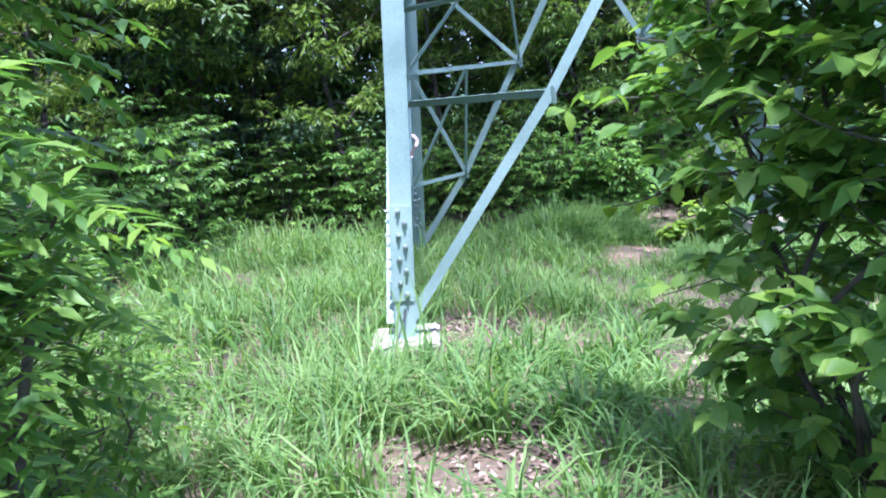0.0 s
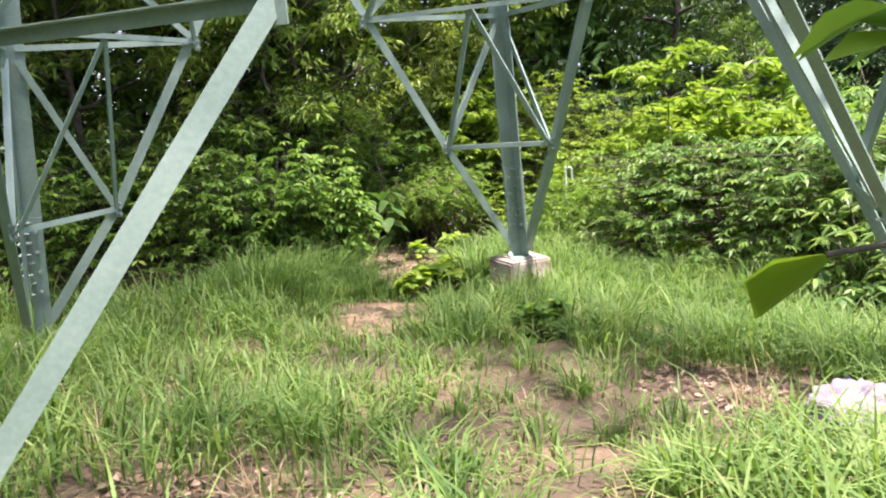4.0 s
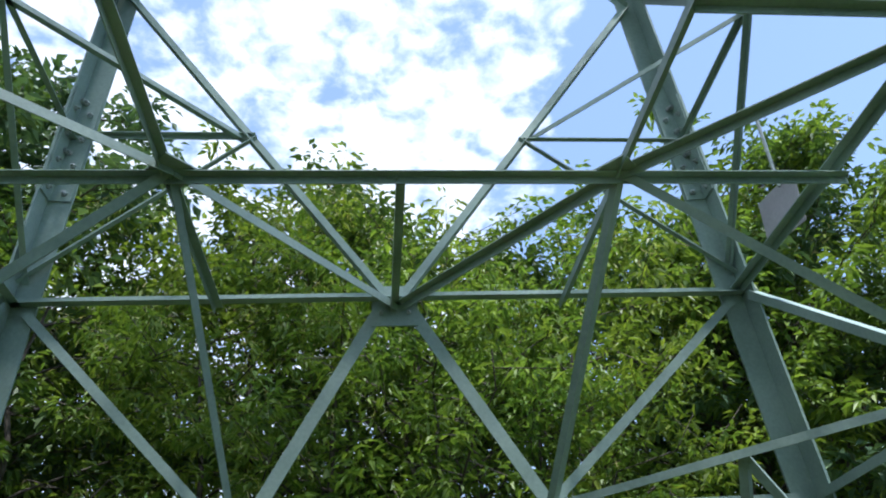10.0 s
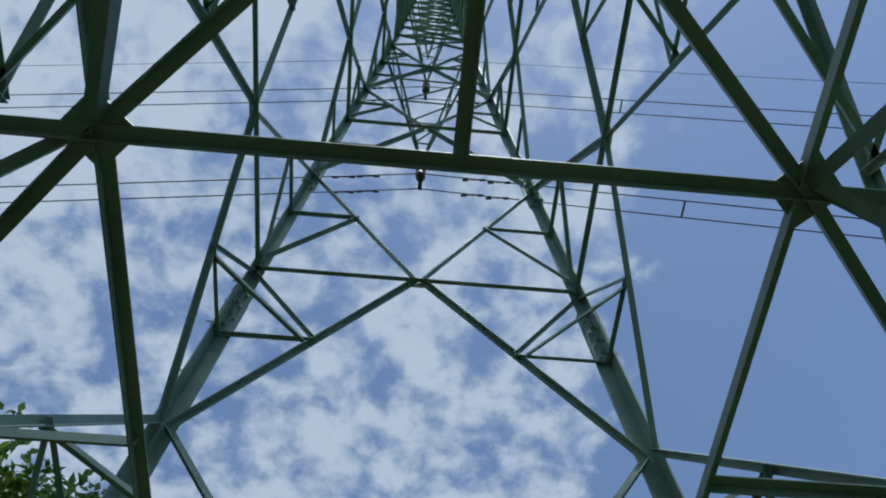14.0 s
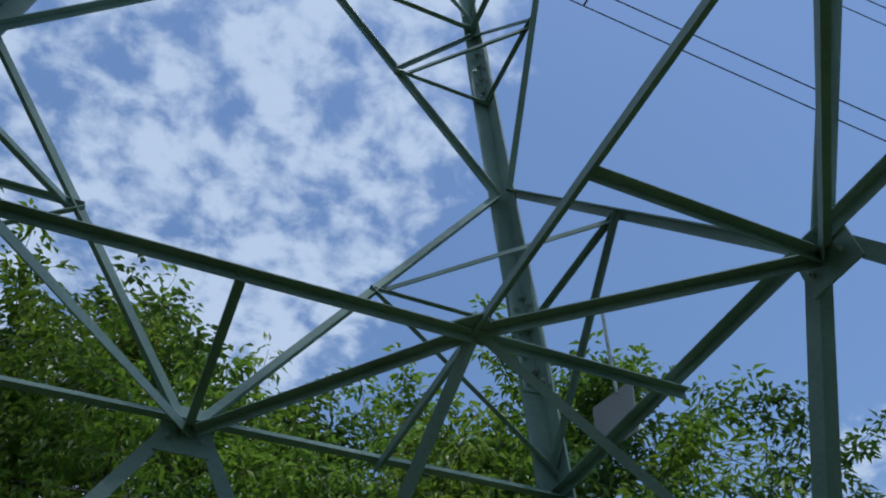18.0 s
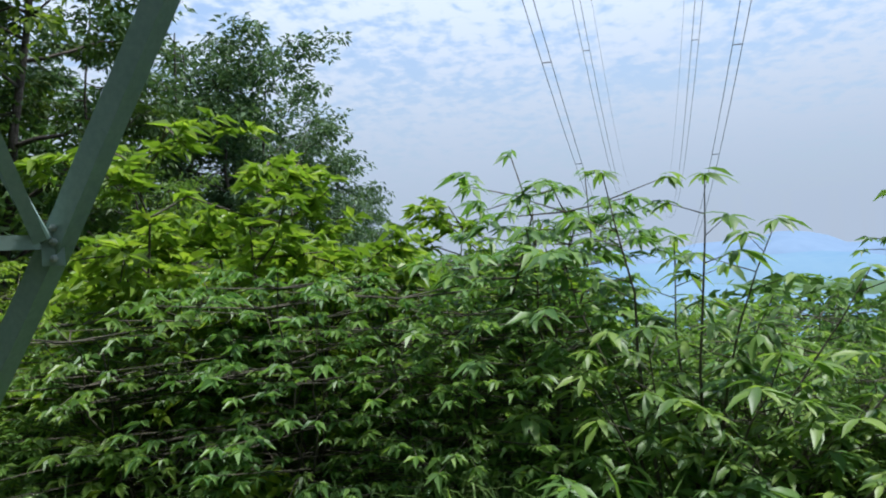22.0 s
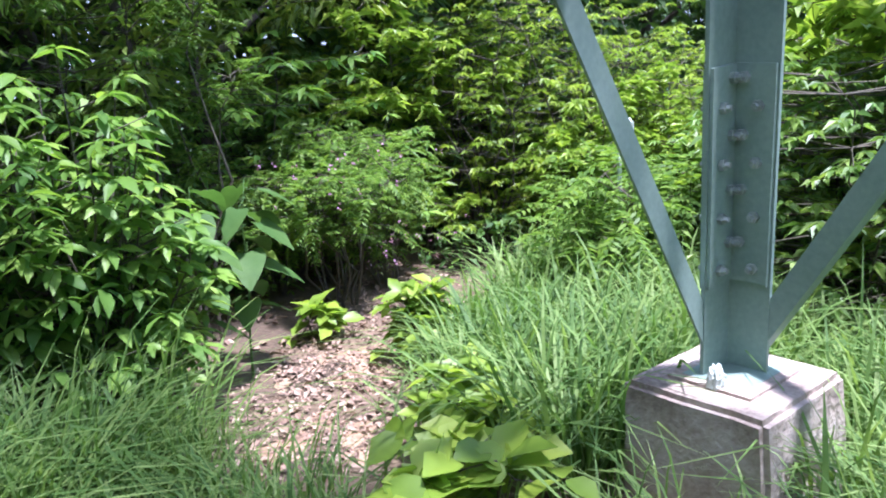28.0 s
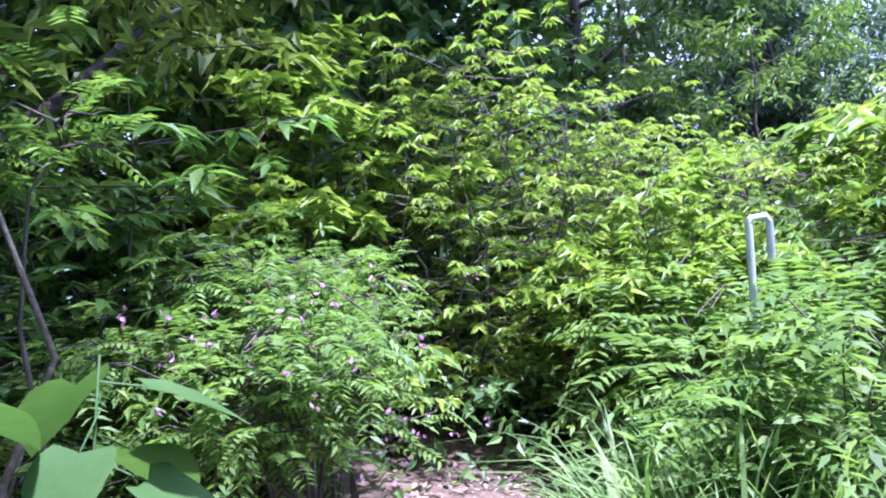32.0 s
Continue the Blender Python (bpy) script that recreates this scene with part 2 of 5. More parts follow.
# the woods cover the soil further off
gn, gl = soil.node_tree.nodes, soil.node_tree.links
gc = gn.new("ShaderNodeTexCoord")
glen = gn.new("ShaderNodeVectorMath")
glen.operation = "LENGTH"
gl.new(gc.outputs["Object"], glen.inputs[0])
gfar = gn.new("ShaderNodeMapRange")
gl.new(glen.outputs["Value"], gfar.inputs["Value"])
for k, v in (("From Min", 9.0), ("From Max", 26.0)):
    gfar.inputs[k].default_value = v
gmix = gn.new("ShaderNodeMix")
gmix.data_type = "RGBA"
gl.new(gfar.outputs[0], gmix.inputs["Factor"])
gl.new(soil.node_tree.nodes["Principled BSDF"].inputs["Base Color"].links[0].from_socket, gmix.inputs["A"])
gmix.inputs["B"].default_value = (0.045, 0.095, 0.030, 1)
gl.new(gmix.outputs["Result"], gn["Principled BSDF"].inputs["Base Color"])


# ---------------------------------------------------------------- mesh helpers
def np_mesh(name, v, f, mat, smooth=False):
    """A mesh from arrays of points and faces (three or four corners each)."""
    v, f = np.asarray(v, np.float32), np.asarray(f, np.int32)
    me = bpy.data.meshes.new(name)
    me.vertices.add(len(v))
    me.vertices.foreach_set("co", v.ravel())
    k = f.shape[1]
    me.loops.add(f.size)
    me.loops.foreach_set("vertex_index", f.ravel())
    me.polygons.add(len(f))
    me.polygons.foreach_set("loop_start", np.arange(0, f.size, k, dtype=np.int32))
    me.polygons.foreach_set("use_smooth", np.full(len(f), smooth))
    me.update(calc_edges=True)
    me.materials.append(mat)
    return me


def part(name, me, parent=None, label=""):
    ob = new(name, me)
    if parent is not None:
        ob.parent = parent
    return tagged(ob, label)


def thing(name, label, category, group="", kind=""):
    return tagged(new(name), label, category, group, kind)


class Bag:
    """Collects quads of many pieces into one mesh."""

    def __init__(self):
        self.v, self.f, self.n = [], [], 0

    def add(self, v, f):
        self.v.append(np.asarray(v, float))
        self.f.append(np.asarray(f, int) + self.n)
        self.n += len(v)

    def mesh(self, name, mat, smooth=False):
        return np_mesh(name, np.concatenate(self.v), np.concatenate(self.f), mat, smooth)


def unit(a):
    a = np.asarray(a, float)
    return a / np.maximum(np.linalg.norm(a, axis=-1, keepdims=True), 1e-9)


def tube(points, radii, sides=6):
    """A tapered tube along points, closed by near-zero ends."""
    p = np.asarray(points, float)
    r = np.broadcast_to(np.asarray(radii, float), (len(p),))
    t = unit(np.gradient(p, axis=0))
    ref = np.where(np.abs(t[:, 2:3]) > 0.9, np.array([[1.0, 0, 0]]), np.array([[0, 0, 1.0]]))
    a = unit(np.cross(t, ref))
    b = np.cross(t, a)
    ang = np.linspace(0, 2 * np.pi, sides, endpoint=False)
    ring = p[:, None] + r[:, None, None] * (a[:, None] * np.cos(ang)[None, :, None] + b[:, None] * np.sin(ang)[None, :, None])
    v = ring.reshape(-1, 3)
    i, j = np.meshgrid(np.arange(len(p) - 1), np.arange(sides), indexing="ij")
    k = (j + 1) % sides
    f = np.stack([i * sides + j, i * sides + k, (i + 1) * sides + k, (i + 1) * sides + j], -1).reshape(-1, 4)
    caps = []
    if sides == 4:
        caps = [[3, 2, 1, 0], [len(v) - 4, len(v) - 3, len(v) - 2, len(v) - 1]]
    elif sides == 6:
        o = len(v) - 6
        caps = [[3, 2, 1, 0], [5, 4, 3, 0], [o, o + 1, o + 2, o + 3], [o, o + 3, o + 4, o + 5]]
    if caps:
        f = np.concatenate([f, caps])
    return v, f


def leaves(p, d, u, length, width, fine=False, droop=0.25, fold=0.25):
    """Folded, drooping leaf blades at points p along d with upper side u."""
    n = len(p)
    d, u = unit(d), np.asarray(u, float)
    s = unit(np.cross(d, u))
    u = np.cross(s, d)
    L, W = np.broadcast_to(length, (n,)), np.broadcast_to(width, (n,))
    rows = {0: None, 1: [(0.0, 0.10), (0.45, 1.0), (1.0, 0.05)], 2: [(0.0, 0.10), (0.28, 0.85), (0.62, 1.0), (1.0, 0.06)]}[int(fine)]
    if rows is None:
        loc = [(0, 0, 0), (0.38, 0.46, fold), (1.0, 0, -droop * 2), (0.42, -0.46, fold)]
        v = np.stack([p + d * (L * a)[:, None] + s * (W * b)[:, None] + u * (W * c * 0.5 if i != 2 else L * c * 0.5)[:, None]
                      for i, (a, b, c) in enumerate(loc)], 1)
        f = np.array([[0, 1, 2, 3]])
        m = 4
    else:
        pts = []
        for a, w in rows:
            drop = -droop * a * a
            for side in (-0.5, 0, 0.5):
                pts.append(p + d * (L * a)[:, None] + s * (W * w * side)[:, None] + u * (L * drop + (W * w * fold * abs(side)))[:, None])
        v = np.stack(pts, 1)
        f = np.array([[r * 3 + c, r * 3 + c + 1, r * 3 + c + 4, r * 3 + c + 3] for r in range(len(rows) - 1) for c in range(2)])
        m = 3 * len(rows)
    faces = (f[None] + (np.arange(n) * m)[:, None, None]).reshape(-1, 4)
    return v.reshape(-1, 3), faces


def bend(a, b, n, wobble, rng, sag=0.0):
    """A wavering line of n points from a to b."""
    t = np.linspace(0, 1, n)[:, None]
    p = np.asarray(a) * (1 - t) + np.asarray(b) * t
    jit = rng.normal(0, wobble, (n, 3))
    jit[0] = 0
    p = p + jit * np.minimum(t * 3, 1)
    p[:, 2] += (sag * 4 * (t * (1 - t)))[:, 0]
    return p


def ground_z(x, y):
    """Height of the ground: a gentle slope under the tower that falls off into the valley at high x."""
    x, y = np.asarray(x, float), np.asarray(y, float)
    yc = np.clip(y, -14, 4.5)
    z = 0.03 - np.where(yc < -2, 0.10, 0.07) * (yc + 2) - 0.08 * np.clip(x, -6, 4.2) + 0.06 * np.maximum(0, -4.5 - yc)
    d = np.maximum(0, x - 4.4)
    z = z - np.minimum(0.20 * d + 0.0009 * d * d, 95) * np.clip((14 - y) / 7, 0.25, 1)
    far = np.clip(np.hypot(x, y) / 30 - 1, 0, 1)
    z = z + (0.05 * np.sin(x * 1.3 + y * 0.7) + 0.04 * np.sin(x * 0.6 - y * 1.9 + 1)) * (1 - far) * 0.7
    return z


# ---------------------------------------------------------------- ground
def spread(near, step, far):
    """Grid lines: even near the middle, ever wider towards the horizon."""
    a = list(np.arange(-near, near + step / 2, step))
    g, s = near, step
    out = []
    while g < far:
        s *= 1.22
        g += s
        out.append(g)
    return np.array([-v for v in reversed(out)] + a + out)


gx, gy = np.meshgrid(spread(11, 0.16, 4200), spread(12, 0.16, 4200), indexing="ij")
gz = ground_z(gx, gy)
gz = gz + np.random.default_rng(3).normal(0, 0.012, gz.shape) * (np.hypot(gx, gy) < 16)
ni, nj = gx.shape
ii, jj = np.meshgrid(np.arange(ni - 1), np.arange(nj - 1), indexing="ij")
gf = np.stack([ii * nj + jj, (ii + 1) * nj + jj, (ii + 1) * nj + jj + 1, ii * nj + jj + 1], -1).reshape(-1, 4)
ground = new("ground", np_mesh("ground", np.stack([gx, gy, gz], -1).reshape(-1, 3), gf, soil, True))
tagged(ground, "brown leaf-strewn soil sloping gently under tall grass", "ground", kind="structure")

TRAIL = np.array([(0.35, 1.7), (0.75, 2.5), (1.25, 3.5), (1.85, 4.55), (2.6, 5.3), (3.6, 5.85), (4.9, 6.45), (7.0, 7.5), (10.0, 9.6)])


def trail_gap(x, y):
    """Distance from the trodden path."""
    p = np.stack([x, y], -1)
    best = np.full(len(p), 1e9)
    for a, b in zip(TRAIL[:-1], TRAIL[1:]):
        t = np.clip(((p - a) @ (b - a)) / ((b - a) @ (b - a)), 0, 1)
        best = np.minimum(best, np.linalg.norm(p - a - t[:, None] * (b - a), axis=1))
    return best


BARE = [(-1.75, -2.2, 0.75), (-1.2, -2.4, 0.5), (1.8, -1.5, 0.5), (1.75, -2.1, 0.35), (2.5, 0.0, 0.3), (-0.2, -3.0, 0.45), (0.5, 1.9, 0.5), (-2.0, -5.0, 0.45), (-2.8, -4.75, 0.3), (-1.74, 0.69, 0.25), (1.85, 4.5, 0.55), (2.55, 5.3, 0.5), (3.3, 5.9, 0.4), (-2.0, -1.75, 0.4)]


def bare_gap(x, y):
    best = np.full(np.shape(x), 9.0)
    for a, b, r in BARE:
        best = np.minimum(best, np.hypot(x - a, y - b) / r)
    return best


def patch(cx, cy, r, name, mat, label, seed, lift=0.005):
    """A low, uneven sheet of bare earth lying on the ground."""
    rng = np.random.default_rng(seed)
    rings, sides = 8, 64
    ang = np.linspace(0, 2 * np.pi, sides, endpoint=False)
    edge = r * (1 + 0.18 * np.sin(ang * 3 + seed) + 0.14 * np.sin(ang * 5 + 2 * seed) + 0.09 * np.sin(ang * 11 + seed) + rng.normal(0, 0.08, sides))
    v = []
    for k in range(rings + 1):
        q = edge * k / rings
        x, y = cx + q * np.cos(ang), cy + q * np.sin(ang)
        v.append(np.stack([x, y, ground_z(x, y) + (lift * 0.5 + 0.008 * (1 - k / rings) + rng.normal(0, 0.005, sides)) * (1 if k < rings else -0.8)], -1))
    v = np.concatenate(v)
    f = [[k * sides + j, k * sides + (j + 1) % sides, (k + 1) * sides + (j + 1) % sides, (k + 1) * sides + j] for k in range(rings) for j in range(sides)]
    ob = new(name, np_mesh(name, v, f, mat, True))
    return tagged(ob, label, "bare soil", kind="structure")


patch(0.45, 1.95, 0.50, "bare_ground", sand, "bare sandy soil patch on the trodden path", 1)
patch(0.95, 2.9, 0.36, "bare_ground", sand, "bare sandy soil patch on the trodden path", 2)
patch(1.75, 4.35, 0.40, "bare_ground", sand, "bare sandy soil on the narrow path", 4)
patch(2.45, 5.2, 0.38, "bare_ground", sand, "bare sandy soil on the narrow path", 6)
patch(-1.74, 0.69, 0.22, "bare_ground", sand, "bare sandy soil patch in the grass", 5)



def litter(name, spots, per, label, seed, size=(0.035, 0.085)):
    """Dead leaves lying flat or curled on the ground."""
    rng = np.random.default_rng(seed)
    P = []
    for x, y, r in spots:
        n = int(per * r * r)
        a, q = rng.uniform(0, 2 * np.pi, n), r * np.sqrt(rng.uniform(0, 1, n)) * 1.15
        P.append(np.stack([x + q * np.cos(a), y + q * np.sin(a)], -1))
    P = np.concatenate(P)
    z = ground_z(P[:, 0], P[:, 1]) + rng.uniform(0.012, 0.04, len(P))
    p = np.column_stack([P, z])
    a = rng.uniform(0, 2 * np.pi, len(p))
    d = np.column_stack([np.cos(a), np.sin(a), rng.normal(0, 0.25, len(p))])
    u = np.column_stack([rng.normal(0, 0.35, len(p)), rng.normal(0, 0.35, len(p)), np.ones(len(p))])
    L = rng.uniform(*size, len(p))
    v, f = leaves(p, d, u, L, L * rng.uniform(0.4, 0.65, len(p)), False, rng.uniform(-0.2, 0.2), 0.5)
    ob = new(name, np_mesh(name, v, f, litter_mat))
    return tagged(ob, label, "leaf litter", kind="stuff")


litter("leaf_litter", [q for q in BARE if q[1] < 1.5 or q[0] > 1.5], 1000, "brown dead leaves scattered over bare soil", 11)
litter("leaf_litter", [(a, b, 0.55) for a, b in TRAIL[3:]] + [(2.2, 4.9, 0.6), (3.4, 6.0, 0.7), (0.5, 1.95, 0.35)], 1500, "brown dead leaves trodden into the path", 12, (0.02, 0.055))
litter("leaf_litter", [(x, 7.0, 1.6) for x in np.arange(-8, 9, 2.2)], 90, "brown dead leaves under the forest shrubs", 13, (0.06, 0.12))

# ---------------------------------------------------------------- transmission tower
H1, H2, H3, H4 = 4.233, 7.018, 9.755, 12.8
LEVELS = [H3, H4, 15.3, 17.5, 19.6, 21.6]


def half(z):
    return 2.75 - 0.080 * z if z < 21.6 else 1.022 - 0.045 * (z - 21.6)


LEG = {"a": (-1, -1, 0.54), "b": (-1, 1, -0.04), "c": (1, 1, -0.045), "d": (1, -1, -0.30)}


def leg_at(k, z):
    sx, sy, _ = LEG[k]
    return np.array([sx * half(z), sy * half(z), z])


def angle_bar(a, b, w, t, flange, web):
    """A rolled steel angle from a to b: its heel on the line, one flange along each given direction."""
    a, b = np.asarray(a, float), np.asarray(b, float)
    ax = unit(b - a)
    e = unit(np.asarray(flange, float) - ax * np.dot(flange, ax))
    g = np.asarray(web, float)
    g = unit(g - ax * np.dot(g, ax) - e * np.dot(g, e))
    prof = [(0, 0), (w, 0), (w, t), (t, t), (t, w), (0, w)]
    v = np.array([p + e * x + g * y for p in (a, b) for x, y in prof])
    f = [[i, (i + 1) % 6, 6 + (i + 1) % 6, 6 + i] for i in range(6)] + [[0, 3, 2, 1], [0, 5, 4, 3], [6, 7, 8, 9], [6, 9, 10, 11]]
    return v, np.array(f)


def slab(c, e, g, n, a, b, t):
    """A flat plate centred on c, a by b in the plane of e and g, t thick along n."""
    e, g, n = unit(e), unit(g), unit(n)
    v = np.array([c + e * x * a / 2 + g * y * b / 2 + n * z * t / 2 for z in (-1, 1) for x, y in ((-1, -1), (1, -1), (1, 1), (-1, 1))])
    f = np.array([[3, 2, 1, 0], [4, 5, 6, 7], [0, 1, 5, 4], [1, 2, 6, 5], [2, 3, 7, 6], [3, 0, 4, 7]])
    return v, f


def bolt_piece(c, n, r=0.021, h=0.018):
    """A hexagon head with its threaded end."""
    n = unit(np.asarray(n, float))
    c = np.asarray(c, float)
    v1, f1 = tube([c, c + n * h, c + n * (h + 0.002)], [r, r, r * 0.6], 6)
    v2, f2 = tube([c + n * h, c + n * (h + 0.018)], [r * 0.55, r * 0.5], 6)
    return np.concatenate([v1, v2]), np.concatenate([f1, f2 + len(v1)])


tower = thing("transmission_tower", "tall pale green painted steel lattice transmission tower on concrete footings", "transmission tower")
CENTRE = {"n": np.array([0, 1.0, 0]), "s": np.array([0, -1.0, 0]), "e": np.array([1.0, 0, 0]), "w": np.array([-1.0, 0, 0])}


def bar(name, a, b, w=0.065, normal=None, t=None, flip=1.0, web=-1.0):
    """One brace of the tower: one flange lies in its face, the other stands off it, outwards (web 1) or inwards (web -1)."""
    a, b = np.asarray(a, float), np.asarray(b, float)
    n = np.asarray(normal if normal is not None else (0, 0, 1), float)
    side = np.cross(unit(b - a), n) * flip
    w = w * 0.74
    a = a - unit(side) * w / 2
    b = b - unit(side) * w / 2
    v, f = angle_bar(a, b, w, t or max(0.006, w * 0.10), side, n * web)
    return part(name, np_mesh(name, v, f, steel), tower)


# legs, with their spliced cover plates and bolts
W_LEG, T_LEG = 0.175, 0.016
TOP = 33.5
for k, (sx, sy, zb) in LEG.items():
    for z0, z1, w in ((zb, 9.0, W_LEG), (9.0, 21.6, 0.14), (21.6, TOP, 0.10)):
        v, f = angle_bar(leg_at(k, z0), leg_at(k, z1), w, T_LEG, (-sx, 0, 0), (0, -sy, 0))
        piece = part("leg", np_mesh("leg", v, f, steel), tower)
        leg = piece if z0 == zb else leg
    axis = unit(leg_at(k, 4) - leg_at(k, 0))
    joints = {"a": [0.33, 5.0, 8.8, 12.2], "b": [0.45, 5.0, 8.4, 12.2], "c": [0.375, 5.0, 8.4, 12.2], "d": [0.45, 5.0, 8.4, 12.2]}[k]
    for j, zj in enumerate(joints):
        z0 = zb + zj if j == 0 else zj
        z1 = z0 + (0.78 if j == 0 else 0.9)
        for inner in (True, False):
            off = T_LEG + 0.001 if inner else -0.013
            wp = 0.150 if inner else 0.176
            p0 = leg_at(k, z0) + np.array([-sx * off, -sy * off, 0])
            p1 = leg_at(k, z1) + np.array([-sx * off, -sy * off, 0])
            v, f = angle_bar(p0, p1, wp, 0.012, (-sx, 0, 0), (0, -sy, 0))
            plate = part("splice_plate", np_mesh("splice_plate", v, f, steel), leg)
        bolts = Bag()
        rows = 8
        for i in range(rows):
            zz = z0 + 0.05 + (z1 - z0 - 0.10) * i / (rows - 1)
            g = 0.060 if i % 2 else 0.112
            base = leg_at(k, zz)
            for along, n in (((-sx, 0, 0), (0, -sy, 0)), ((0, -sy, 0), (-sx, 0, 0))):
                q = base + np.array(along, float) * g
                for c, m in ((q + np.array(n, float) * (T_LEG + 0.013), np.array(n, float)), (q - np.array(n, float) * 0.013, -np.array(n, float))):
                    v, f = bolt_piece(c, m)
                    if j == 0:
                        part("bolt", np_mesh("bolt", v, f, bolt_steel), leg)
                    else:
                        bolts.add(v, f)
        if j:
            tagged(part("bolts", bolts.mesh("bolts", bolt_steel), leg), kind="stuff")
    # foot plate on the footing
    c = leg_at(k, zb) + np.array([-sx * 0.08, -sy * 0.08, 0.008])
    v, f = slab(c, (1, 0, 0), (0, 1, 0), (0, 0, 1), 0.26, 0.26, 0.016)
    part("base_plate", np_mesh("base_plate", v, f, steel), leg)

# the lower braces face by face: an inverted V from the feet to the middle of the belt, with its secondary bars
NODES = {"a": ((1.25, 2.39), (0.62, 3.30)), "b": ((1.824, 1.174), (0.890, 2.702)), "c": ((1.755, 1.41), (0.845, 2.85)), "d": ((1.88, 1.25), (0.95, 2.75))}
FACES = {"n": ("b", "c", (1, 0, 0)), "s": ("a", "d", (1, 0, 0)), "e": ("d", "c", (0, 1, 0)), "w": ("a", "b", (0, 1, 0))}


def on_face(face, u, z):
    n, e = CENTRE[face], np.array(FACES[face][2], float)
    return n * half(z) + e * u + np.array([0, 0, z])


hip = {}
for face, (k0, k1, e) in FACES.items():
    n = CENTRE[face]
    mid = on_face(face, 0, H1)
    bar("belt", leg_at(k0, H1) - n * 0.02, leg_at(k1, H1) - n * 0.02, 0.085, n)
    for k, sgn in ((k0, -1), (k1, 1)):
        (ul, zl), (um, zm) = NODES[k]
        out = -1.0 if (k, face) == ("a", "s") else 1.0
        low, midn = on_face(face, sgn * ul, zl), on_face(face, sgn * um, zm)
        hip[(k, face)] = (low, midn)
        foot = leg_at(k, LEG[k][2] + 0.10) - np.array(e, float) * sgn * 0.10
        bar("main_diagonal", foot - n * 0.012, low - n * 0.012, 0.112, n, 0.010, sgn, out)
        bar("main_diagonal", low - n * 0.012, mid - n * 0.012 + np.array(e, float) * sgn * 0.05, 0.112, n, 0.010, sgn, out)
        ends = leg_at(k, zm) - np.array(e, float) * sgn * 0.10
        bar("secondary_brace", midn - n * 0.035, ends - n * 0.035, 0.072, n, None, 1.0, 1.0)
        bar("secondary_brace", midn - n * 0.04, leg_at(k, H1 - 0.08) - np.array(e, float) * sgn * 0.12 - n * 0.04, 0.078, n, None, sgn, 1.0)
        if k != "a":
            bar("secondary_brace", low - n * 0.04, ends - n * 0.045 - np.array([0, 0, 0.10]), 0.078, n, None, -sgn, 1.0)
    v, f = slab(mid - n * 0.004 + np.array([0, 0, -0.06]), e, (0, 0, 1), n, 0.30, 0.30, 0.012)
    gus = part("gusset_plate", np_mesh("gusset_plate", v, f, steel), tower)
    for sx_, sz_ in ((-0.09, -0.12), (0.09, -0.12), (-0.11, 0.03), (0.11, 0.03), (-0.05, -0.05), (0.05, -0.05)):
        v, f = bolt_piece(mid + np.array(e, float) * sx_ + np.array([0, 0, sz_]) - n * 0.02, -n, 0.014, 0.016)
        part("bolt", np_mesh("bolt", v, f, bolt_steel), gus)

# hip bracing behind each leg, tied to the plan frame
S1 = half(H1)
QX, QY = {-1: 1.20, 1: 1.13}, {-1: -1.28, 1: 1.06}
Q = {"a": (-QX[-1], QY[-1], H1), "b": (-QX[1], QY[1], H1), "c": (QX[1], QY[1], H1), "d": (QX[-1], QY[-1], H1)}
LEGFACES = {"a": ("s", "w"), "b": ("n", "w"), "c": ("n", "e"), "d": ("s", "e")}
for k, (f0, f1) in LEGFACES.items():
    q = np.array(Q[k]) - np.array([0, 0, 0.05])
    inward = unit(np.array([-LEG[k][0], -LEG[k][1], 0.0]))
    (l0, m0), (l1, m1) = hip[(k, f0)], hip[(k, f1)]
    i0, i1 = -CENTRE[f0] * 0.06, -CENTRE[f1] * 0.06
    bar("hip_horizontal", m0 + i0, m1 + i1, 0.06, inward)
    bar("hip_strut", q, m0 + i0, 0.066, inward)
    bar("hip_strut", q, m1 + i1, 0.066, inward)
    hm = (m0 + m1) / 2 + inward * 0.02
    if k != "a":
        bar("hip_horizontal", l0 + i0, l1 + i1, 0.07, inward)
        bar("hip_strut", hm, l0 + i0, 0.062, inward)
        bar("hip_strut", hm, l1 + i1, 0.062, inward)
    else:
        bar("hip_horizontal", l0 + i0, l1 + i1, 0.085, inward)
    for p in (m0, m1, l0, l1):
        v, f = slab(p + inward * 0.015 - np.array([0, 0, 0.02]), (inward[1], -inward[0], 0), (0, 0, 1), inward, 0.075, 0.13, 0.010)
        gus = part("gusset_plate", np_mesh("gusset_plate", v, f, steel), tower)
        for dz in (-0.06, 0.0, 0.05):
            v, f = bolt_piece(p + inward * 0.02 + np.array([0, 0, dz]), inward, 0.014, 0.018)
            part("bolt", np_mesh("bolt", v, f, bolt_steel), gus)

